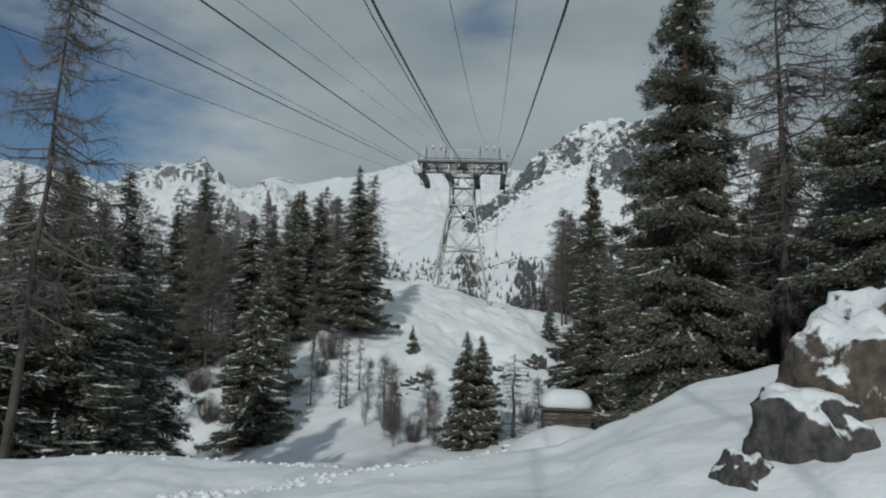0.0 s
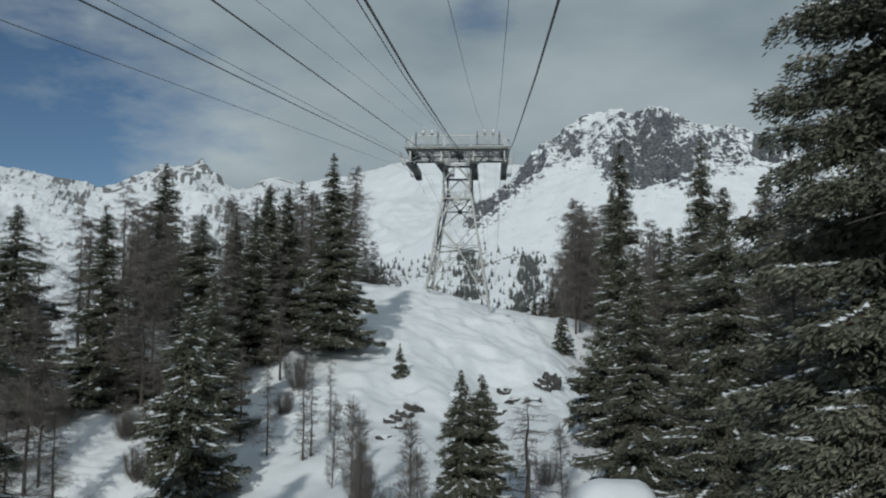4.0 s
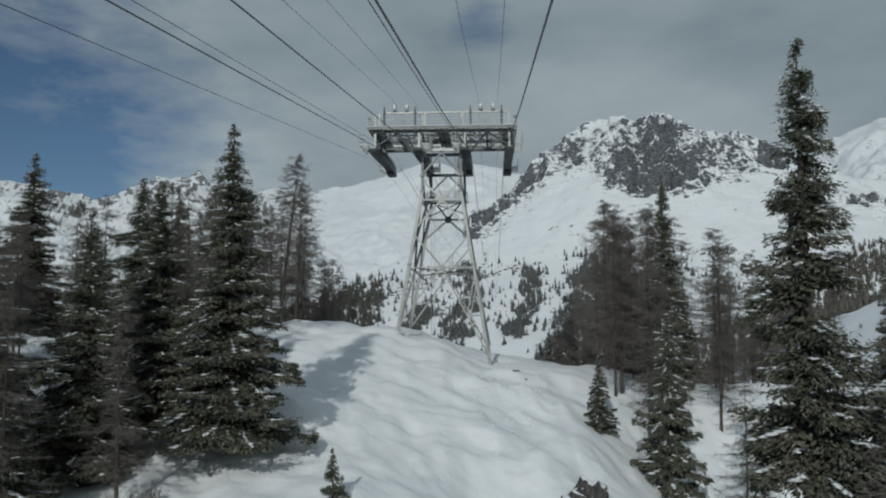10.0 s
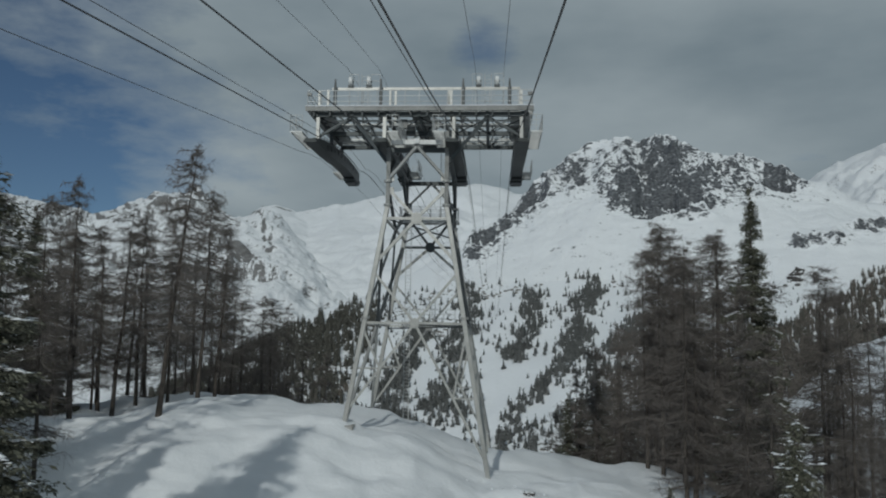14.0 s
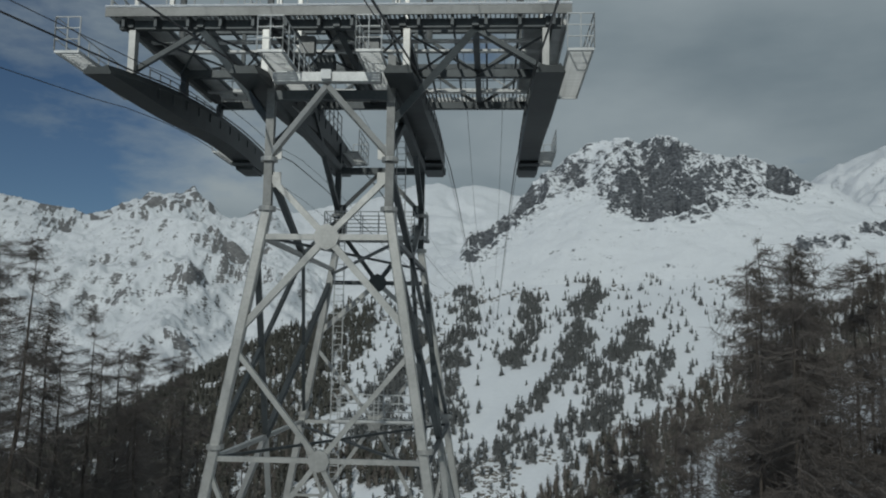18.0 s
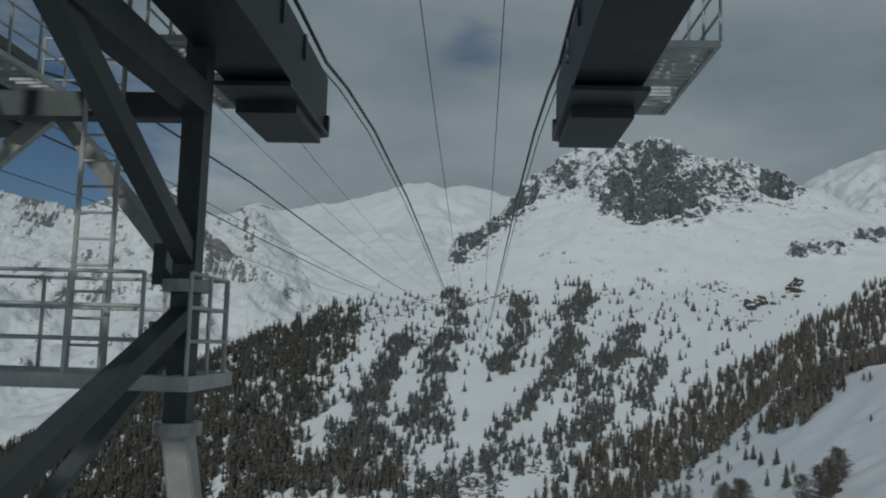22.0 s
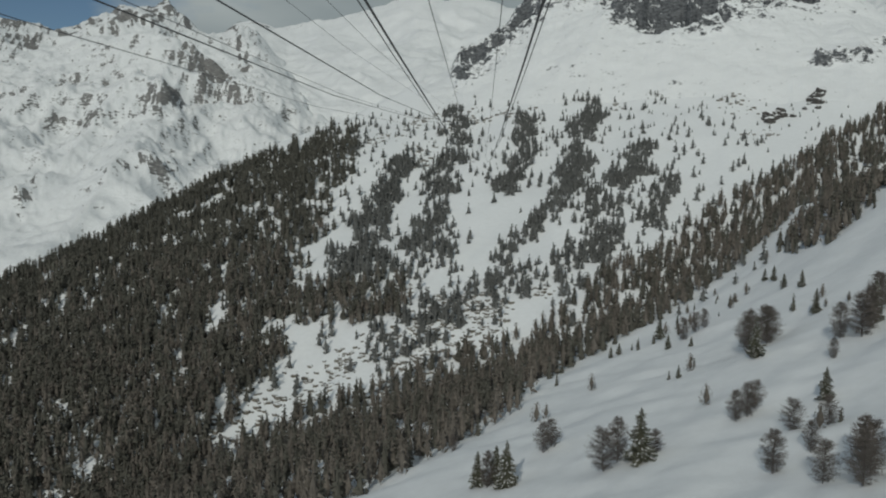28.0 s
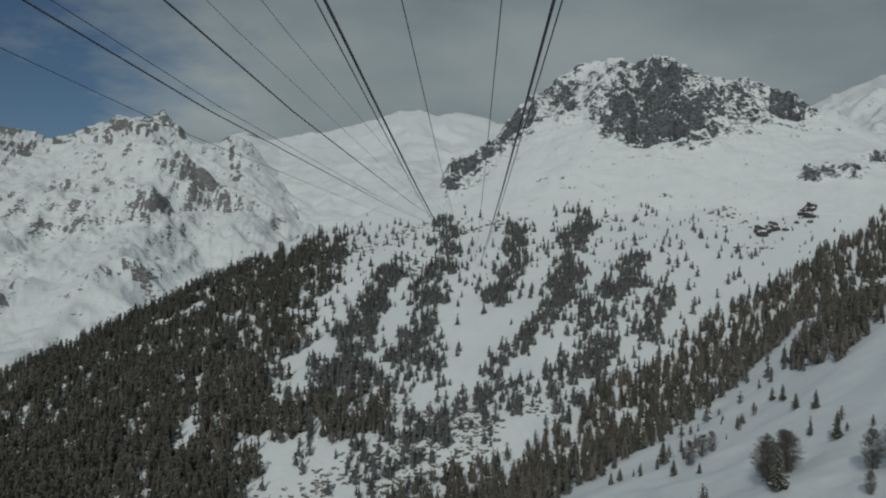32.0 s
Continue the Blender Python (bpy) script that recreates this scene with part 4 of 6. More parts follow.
def twig_prisms(p, q, r0, r1):
    """Three-sided tapering twigs from p to q, all at once."""
    d = q - p
    d /= np.linalg.norm(d, axis=1, keepdims=True) + 1e-9
    ref = np.where(np.abs(d[:, 2:3]) > 0.9, np.array([[1.0, 0, 0]]), np.array([[0, 0, 1.0]]))
    u = np.cross(d, ref)
    u /= np.linalg.norm(u, axis=1, keepdims=True)
    w = np.cross(d, u)
    ring = []
    for base, r in ((p, r0), (q, r1)):
        for a in (0, 2.094, 4.189):
            ring.append(base + (u * math.cos(a) + w * math.sin(a)) * np.reshape(r, (-1, 1)))
    v = np.stack(ring, 1)
    i = np.arange(len(p))[:, None, None] * 6
    f = (i + np.array([(0, 1, 4, 3), (1, 2, 5, 4), (2, 0, 3, 5)])[None]).reshape(-1, 4)
    return v.reshape(-1, 3), f


def loft(points, radii_, sides):
    """One closed tapering skin through points."""
    a = np.linspace(0, 2 * math.pi, sides, endpoint=False)
    v = np.concatenate([np.array(p, float) + np.stack([np.cos(a) * r, np.sin(a) * r, 0 * a], -1) for p, r in zip(points, radii_)])
    f = [(i * sides + k, i * sides + (k + 1) % sides, (i + 1) * sides + (k + 1) % sides, (i + 1) * sides + k) for i in range(len(points) - 1) for k in range(sides)]
    return v, np.array(f)


def spruce_meshes(seed, height, radius, sprays, bare=0.06, snow=160, thin=1.0, bark=None, stout=1.0, taper=0.8):
    """Close needle sprays on drooping boughs, a tapered trunk, and lumps of snow lying on the boughs."""
    rng = np.random.default_rng(seed)
    # every bough: height, bearing, length
    n = int(height * 12)
    hz = bare + (1 - bare) * rng.random(n) ** 1.1
    lean = rng.uniform(0, 6.28, n)
    prof = np.where(hz < 0.12, 0.80 + hz * 1.0, 1.06 * (1 - hz) ** taper)
    uneven = 0.84 + 0.5 * vnoise(hz * 9.0 + seed, np.cos(lean) * 1.3 + seed) + 0.3 * vnoise(hz * 23.0, np.sin(lean) * 2.0 + seed)
    length = radius * 1.18 * (prof * uneven * rng.uniform(0.6, 1.08, n) * np.where(rng.random(n) < 0.06, 1.22, 1.0) + 0.035)
    lift = rng.normal(0, 0.10, n)
    k = rng.choice(n, sprays, p=(length + 0.10) ** 1.25 / ((length + 0.10) ** 1.25).sum())
    inner = rng.random(sprays) < 0.22
    along = np.where(inner, 0.05 + 0.4 * rng.random(sprays), 0.3 + 0.7 * rng.random(sprays) ** 0.7)
    # the needles gather in tufts along each bough
    along = np.where(inner, along, along + 0.055 * np.sin(along * 21.0 + lean[k] * 5.0))
    r = length[k] * along
    ang = lean[k] + rng.normal(0, 0.09 + 0.05 * radius / np.maximum(r, 0.35))
    droop = (-0.28 + lift[k]) * r * (0.5 + along) + 0.20 * length[k] * along ** 3
    z = hz[k] * height + droop + rng.normal(0, 0.06, sprays) - np.abs(rng.normal(0, 0.13, sprays))
    base = np.stack([np.cos(ang) * r, np.sin(ang) * r, z], -1)
    size = rng.uniform(0.24, 0.58, sprays) * thin * (0.34 + 0.76 * (1 - hz[k])) * np.where(inner, 1.5, 1.0)
    fan = rng.choice((-1.0, 1.0), sprays) * rng.normal(0.55, 0.4, sprays)
    out = np.stack([np.cos(ang + fan), np.sin(ang + fan), rng.normal(-0.42, 0.34, sprays)], -1)
    out /= np.linalg.norm(out, axis=1, keepdims=True)
    side = np.cross(out, rng.normal(0, 1, (sprays, 3)) + np.array([0, 0, 1.2]))
    side /= np.linalg.norm(side, axis=1, keepdims=True) + 1e-6
    w = (size * np.where(inner, rng.uniform(0.24, 0.40, sprays), rng.uniform(0.10, 0.19, sprays)))[:, None]
    a, b = base, base + out * size[:, None]
    m = base + out * size[:, None] * 0.45
    v = np.stack([a, m + side * w, b, m - side * w], 1).reshape(-1, 3)
    f = np.arange(len(v)).reshape(-1, 4)
    crown = mesh_from("crown", v, f, M_SPRUCE)
    # trunk, and thin boughs that carry the needles
    sticks = np.arange(0, n, 2)
    o = np.stack([0 * hz[sticks], 0 * hz[sticks], hz[sticks] * height], -1)
    e = np.stack([np.cos(lean[sticks]) * length[sticks] * 0.75, np.sin(lean[sticks]) * length[sticks] * 0.75, hz[sticks] * height - 0.22 * length[sticks]], -1)
    bv, bf = twig_prisms(o, e, np.full(len(o), 0.035), np.full(len(o), 0.01))
    tv, tf = loft([(0, 0, -0.8), (0, 0, height * 0.25), (0, 0, height * 0.55), (0, 0, height * 0.985)], [(height * 0.013 + 0.05) * stout, (height * 0.0105 + 0.04) * stout, height * 0.007 + 0.03, 0.015], 9)
    trunk = mesh_from("trunk", np.concatenate([tv, bv]), np.concatenate([tf, bf + len(tv)]), bark or M_BARK, smooth=True)
    # snow: flattened lumps along the outer boughs, a few larger pads among many crumbs
    if snow:
        snow = int(snow * 2.0)
        k = rng.choice(n, snow, p=length / length.sum())
        al = rng.uniform(0.45, 1.0, snow)
        r = length[k] * al
        c = np.stack([np.cos(lean[k]) * r, np.sin(lean[k]) * r, hz[k] * height + (-0.28 + lift[k]) * r * (0.5 + al) + 0.20 * length[k] * al ** 3 + 0.07], -1)
        s = (0.03 + 0.15 * rng.random(snow) ** 2.4) * (1.15 - 0.7 * hz[k]) * (0.45 if thin < 0.57 else 1.0)
        unit = np.array([(1, 0, 0), (0.5, 0.85, 0), (-0.5, 0.85, 0), (-1, 0, 0), (-0.5, -0.85, 0), (0.5, -0.85, 0), (0, 0, 0.42), (0, 0, -0.2)], float)
        v = c[:, None, :] + rot_z(unit[None] * s[:, None, None] * np.array([2.3, 0.8, 0.85]), (lean[k] + rng.normal(0, 0.5, snow))[:, None]) + rng.normal(0, 0.02, (snow, 8, 3))
        tri = np.array([(i, (i + 1) % 6, 6) for i in range(6)] + [((i + 1) % 6, i, 7) for i in range(6)])
        f = (np.arange(snow)[:, None, None] * 8 + tri[None]).reshape(-1, 3)
        white = mesh_from("snow", v.reshape(-1, 3), f, M_CLUMP, smooth=True)
    else:
        white = None
    return trunk, crown, white


def bush_meshes(seed, height, radius, stems=40, twigs=60):
    """A leafless thicket: many thin stems from one stool, with fine upright twigs."""
    rng = np.random.default_rng(seed)
    ang, spread = rng.uniform(0, 6.283, stems), radius * np.sqrt(rng.random(stems))
    o = np.stack([np.cos(ang) * spread * 0.25, np.sin(ang) * spread * 0.25, np.full(stems, -0.3)], -1)
    tall = height * rng.uniform(0.5, 1.0, stems) * (1 - 0.25 * spread / radius)
    e = np.stack([np.cos(ang) * spread, np.sin(ang) * spread, tall], -1)
    m = (o + e) / 2 + np.stack([np.cos(ang), np.sin(ang), 0 * ang], -1) * (0.22 * spread)[:, None]
    stem = mesh_from("stems", *twig_prisms(np.concatenate([o, m]), np.concatenate([m, e]), np.concatenate([np.full(stems, 0.024), np.full(stems, 0.015)]), np.concatenate([np.full(stems, 0.015), np.full(stems, 0.006)])), M_TWIG)
    k = np.repeat(np.arange(stems), twigs)
    t = (0.15 + 0.85 * rng.random(len(k)))[:, None]
    at = np.where(t < 0.5, o[k] + (m[k] - o[k]) * t * 2, m[k] + (e[k] - m[k]) * (t * 2 - 1))
    d = rng.normal(0, 0.55, (len(k), 3)) + np.array([0, 0, 0.7])
    d /= np.linalg.norm(d, axis=1, keepdims=True)
    ln = (height * rng.uniform(0.05, 0.15, len(k)))[:, None]
    k2 = rng.integers(0, len(k), len(k))
    d2 = d[k2] + rng.normal(0, 0.7, (len(k), 3))
    d2 /= np.linalg.norm(d2, axis=1, keepdims=True)
    p2 = at[k2] + d[k2] * ln[k2] * rng.random((len(k), 1))
    v, f = twig_prisms(np.concatenate([at, p2]), np.concatenate([at + d * ln, p2 + d2 * ln[k2] * 0.7]), np.full(2 * len(k), 0.008), np.full(2 * len(k), 0.003))
    return stem, mesh_from("twigs", v, f, M_TWIG), None


def larch_meshes(seed, height, radius, limbs=90, twigs=16, bare=0.16, thick=1.0, stout=1.0):
    """A leafless larch: a straight trunk, level limbs that turn up at the tip, fine hanging twigs."""
    rng = np.random.default_rng(seed)
    x = y = 0.0
    line, rads = [(0, 0, -0.8)], [(0.03 + height * 0.0125) * stout]
    for i in range(1, 9):
        line.append((x, y, height * i / 8))
        rads.append(max(0.012, (0.02 + height * 0.0115) * stout * (1 - i / 8.2)))
        x, y = x + rng.normal(0, 0.06), y + rng.normal(0, 0.06)
    trunk = mesh_from("trunk", *loft(line, rads, 8), M_BARK, smooth=True)
    hz = bare + (1 - bare) * rng.random(limbs)
    ang = rng.uniform(0, 6.283, limbs)
    ln = radius * (0.22 + (1 - hz) ** 0.75) * rng.uniform(0.4, 1.15, limbs)
    ln *= np.clip((hz - bare) * 8 + 0.35, 0, 1)
    o = np.stack([hz * 0, hz * 0, hz * height], -1)
    d = np.stack([np.cos(ang), np.sin(ang), 0 * ang], -1)
    side_ = np.stack([-np.sin(ang), np.cos(ang), 0 * ang], -1) * (rng.normal(0, 0.12, limbs) * ln)[:, None]
    m = o + d * ln[:, None] * 0.55 + np.array([0, 0, -1.0]) * (rng.uniform(0.06, 0.24, limbs) * ln)[:, None] + side_
    e = o + d * ln[:, None] + np.array([0, 0, 1.0]) * (rng.uniform(-0.30, 0.16, limbs) * ln)[:, None]
    r = (0.010 + 0.0065 * ln) * (0.4 + 0.6 * stout)
    P, Q, R0, R1 = [o, m], [m, e], [r * 1.3, r], [r, r * 0.4]
    k = np.repeat(np.arange(limbs), twigs)
    t = rng.random(len(k))[:, None]
    at = np.where(t < 0.55, o[k] + (m[k] - o[k]) * t / 0.55, m[k] + (e[k] - m[k]) * (t - 0.55) / 0.45)
    tl = (rng.uniform(0.15, 0.75, len(k)) * (0.5 + 0.25 * ln[k]))[:, None]
    td = d[k] * 0.6 + rng.normal(0, 0.55, (len(k), 3)) + np.array([0, 0, -0.35])
    td /= np.linalg.norm(td, axis=1, keepdims=True)
    P.append(at); Q.append(at + td * tl); R0.append(np.full(len(k), 0.014 * thick)); R1.append(np.full(len(k), 0.005 * thick))
    # short side shoots on the twigs
    k2 = rng.integers(0, len(k), len(k))
    at2 = at[k2] + td[k2] * tl[k2] * rng.random((len(k), 1))
    d2 = td[k2] + rng.normal(0, 0.8, (len(k), 3))
    d2 /= np.linalg.norm(d2, axis=1, keepdims=True)
    P.append(at2); Q.append(at2 + d2 * tl[k2] * 0.55); R0.append(np.full(len(k), 0.011 * thick)); R1.append(np.full(len(k), 0.004 * thick))
    v, f = twig_prisms(np.concatenate(P), np.concatenate(Q), np.concatenate(R0), np.concatenate(R1))
    return trunk, mesh_from("crown", v, f, M_TWIG), None


def round_larch_meshes(seed, height, radius, limbs=260, twigs=26, fine=1.0):
    """A bare larch of the open slope: a rounded crown of fine rising twigs from near the ground."""
    rng = np.random.default_rng(seed)
    lean = rng.normal(0, 0.15, 2)
    trunk = mesh_from("trunk", *loft([(0, 0, -0.8), (lean[0], lean[1], height * 0.5), (lean[0] * 1.5, lean[1] * 1.5, height * 0.97)], [0.13 * fine, 0.09 * fine, 0.02], 7), M_BARK, smooth=True)
    hz = 0.05 + 0.9 * rng.random(limbs)
    ang = rng.uniform(0, 6.283, limbs)
    ln = radius * (0.12 + np.sin(np.pi * np.clip(hz, 0, 1) ** 0.75) ** 0.75) * rng.uniform(0.45, 1.05, limbs)
    o = np.stack([lean[0] * hz * 1.5, lean[1] * hz * 1.5, hz * height * 0.93], -1)
    e = o + np.stack([np.cos(ang) * ln, np.sin(ang) * ln, ln * rng.uniform(0.0, 0.55, limbs)], -1)
    k = np.repeat(np.arange(limbs), twigs)
    at = o[k] + (e[k] - o[k]) * (rng.random(len(k)) ** 0.6)[:, None]
    td = (e[k] - o[k]) / (ln[k][:, None] + 1e-6) * 0.5 + rng.normal(0, 0.6, (len(k), 3)) + np.array([0, 0, 0.45])
    td /= np.linalg.norm(td, axis=1, keepdims=True)
    tip = at + td * rng.uniform(0.25, 0.8, (len(k), 1))
    v, f = twig_prisms(np.concatenate([o, at]), np.concatenate([e, tip]), fine * np.concatenate([np.full(limbs, 0.02), np.full(len(k), 0.017)]), fine * np.concatenate([np.full(limbs, 0.01), np.full(len(k), 0.008)]))
    return trunk, mesh_from("crown", v, f, M_TWIG), None


SPRUCES = {
    "near": [spruce_meshes(19, 20, 3.0, 300000, bare=0.16, snow=2600, thin=0.45, bark=M_BARK_RED, stout=1.15, taper=0.6)],
    "tall": [spruce_meshes(11, 20, 3.8, 130000, snow=1700, thin=0.66), spruce_meshes(12, 20, 3.2, 115000, snow=1500, thin=0.64, taper=0.9), spruce_meshes(13, 20, 4.2, 135000, snow=1800, thin=0.66, taper=0.72)],
    "mid": [spruce_meshes(14, 12, 2.7, 52000, snow=1200, thin=0.72), spruce_meshes(15, 12, 3.0, 54000, snow=1300, thin=0.72, taper=0.7)],
    "small": [spruce_meshes(16, 4, 1.2, 5000, bare=0.03, snow=60, thin=0.6)],
}
LARCHES = [larch_meshes(31, 18, 4.8, 140, 30, 0.28, thick=0.85), larch_meshes(32, 18, 4.2, 130, 30, 0.36, thick=0.85), larch_meshes(33, 10, 1.9, 80, 16, 0.03, thick=0.8), larch_meshes(34, 18, 3.8, 130, 40, thick=0.6, stout=0.72), larch_meshes(35, 18, 3.2, 120, 40, thick=0.6, stout=0.72)]
ROUND_LARCHES = [round_larch_meshes(36, 12, 3.3), round_larch_meshes(37, 12, 2.8), round_larch_meshes(38, 12, 3.7)]
SAPLINGS = [round_larch_meshes(43, 7, 1.15, 120, 16, 0.42), round_larch_meshes(44, 7, 0.95, 100, 16, 0.42)]
BUSHES = [bush_meshes(41, 5.0, 1.9), bush_meshes(42, 5.0, 1.6)]
NOMINAL = {"near": 20, "tall": 20, "mid": 12, "small": 4}


def plant(name, label, meshes, x, y, height, nominal, turn, wide=1.0, tilt=(0, 0), sink=0.15, group="", category="tree"):
    t = thing(name, label, category, (x, y, gz(x, y) - sink), group)
    t.rotation_euler = (radians(tilt[0]), radians(tilt[1]), turn)
    s = height / nominal
    t.scale = (s * wide, s * wide, s)
    trunk, crown, white = meshes
    mesh_part("trunk", trunk, t)
    mesh_part("crown", crown, t)["kind"] = "stuff"
    if white:
        mesh_part("snow_cover", white, t, "clumps of snow on the boughs")["kind"] = "stuff"
    return t


rng = random.Random(7)
# spruces by the line: x, y, height, kind, which, width
for x, y, h, kind, i, wide in [
        (-12.6, -28.0, 22.2, "tall", 0, 0.85), (-29.5, 5.7, 16.5, "tall", 1, 0.9), (-23.6, -38.8, 17.0, "tall", 2, 1.0), (-44.5, 2.5, 21.0, "tall", 0, 1.0),
        (-18.0, -27.0, 17.5, "tall", 1, 1.0), (-21.5, -22.0, 16.5, "tall", 2, 0.8), (-20.0, -33.0, 17.0, "tall", 0, 0.85), (-26.5, -19.0, 12.5, "tall", 0, 0.9),
        (-16.0, -90.0, 20.5, "tall", 2, 0.9), (-20.5, -87.0, 22.0, "tall", 0, 1.0), (-12.8, -101.5, 15.3, "tall", 1, 1.15), (-16.4, -96.0, 19.2, "tall", 0, 1.1), (-14.0, -97.0, 16.5, "tall", 2, 0.95), (-12.1, -104.0, 16.0, "tall", 2, 1.0), (-17.6, -98.0, 18.0, "tall", 1, 1.2), (-14.2, -107.5, 13.0, "mid", 1, 1.2), (-19.5, -104.0, 17.0, "tall", 2, 1.1), (25.0, -88.0, 19.0, "tall", 0, 1.1), (22.5, -83.0, 17.0, "tall", 2, 1.1), (28.5, -94.0, 20.0, "tall", 1, 1.3), (24.8, -104.0, 19.0, "tall", 2, 1.1), (-16.4, -60.8, 14.5, "mid", 1, 0.85), (-18.3, -50.5, 14.0, "tall", 2, 0.8), (-35.0, -22.0, 13.5, "tall", 0, 0.95), (-24.9, -10.9, 15.0, "tall", 1, 0.9), (-31.0, -44.0, 19.0, "tall", 1, 1.0),
        (12.9, -103.0, 22.5, "near", 0, 0.88), (14.6, -57.5, 22.0, "tall", 1, 0.95), (18.8, -64.7, 21.0, "tall", 0, 0.9), (14.3, -9.7, 6.6, "mid", 0, 0.85),
        (13.4, -71.0, 14.5, "tall", 0, 1.1), (16.0, -80.0, 16.0, "tall", 2, 0.95), (20.5, -51.0, 13.5, "mid", 1, 0.95), (20.5, -90.0, 17.5, "tall", 1, 1.1), (22.8, 3.5, 21.8, "tall", 1, 0.8), (19.6, -12.8, 15.4, "mid", 1, 0.72), (15.5, -97.0, 15.0, "tall", 0, 1.0), (20.5, -103.5, 17.0, "tall", 2, 0.9), (23.5, -96.0, 18.0, "tall", 0, 1.0), (18.6, -98.0, 16.0, "tall", 1, 0.95),
        (12.9, 34.0, 13.5, "tall", 1, 0.85), (16.4, 36.0, 17.5, "tall", 0, 0.8), (19.0, 40.0, 20.0, "tall", 2, 0.8), (14.8, 39.0, 16.0, "tall", 2, 0.8),
        (3.5, -74.0, 8.8, "mid", 0, 1.0), (4.6, -73.2, 8.2, "mid", 1, 0.95), (17.6, -111.0, 19.0, "near", 0, 1.0), (-4.2, -34.6, 3.5, "small", 0, 0.8), (-39.0, -45.0, 20.0, "tall", 2, 1.0),
        (21.5, -76.0, 19.0, "tall", 2, 1.0), (26.0, -55.0, 18.0, "tall", 0, 1.0), (18.5, -56.0, 15.0, "mid", 0, 1.0)]:
    small = kind == "small"
    plant("spruce", "small young spruce standing alone in the snow" if small else ("tall dark green spruce with snow on its boughs" if h > 13 else "young dark green spruce dusted with snow"),
          SPRUCES[kind][i], x, y, h, NOMINAL[kind], rng.uniform(0, 6.28), wide * (1.42 if x < -10 else 1.12), group="spruces below the tower")
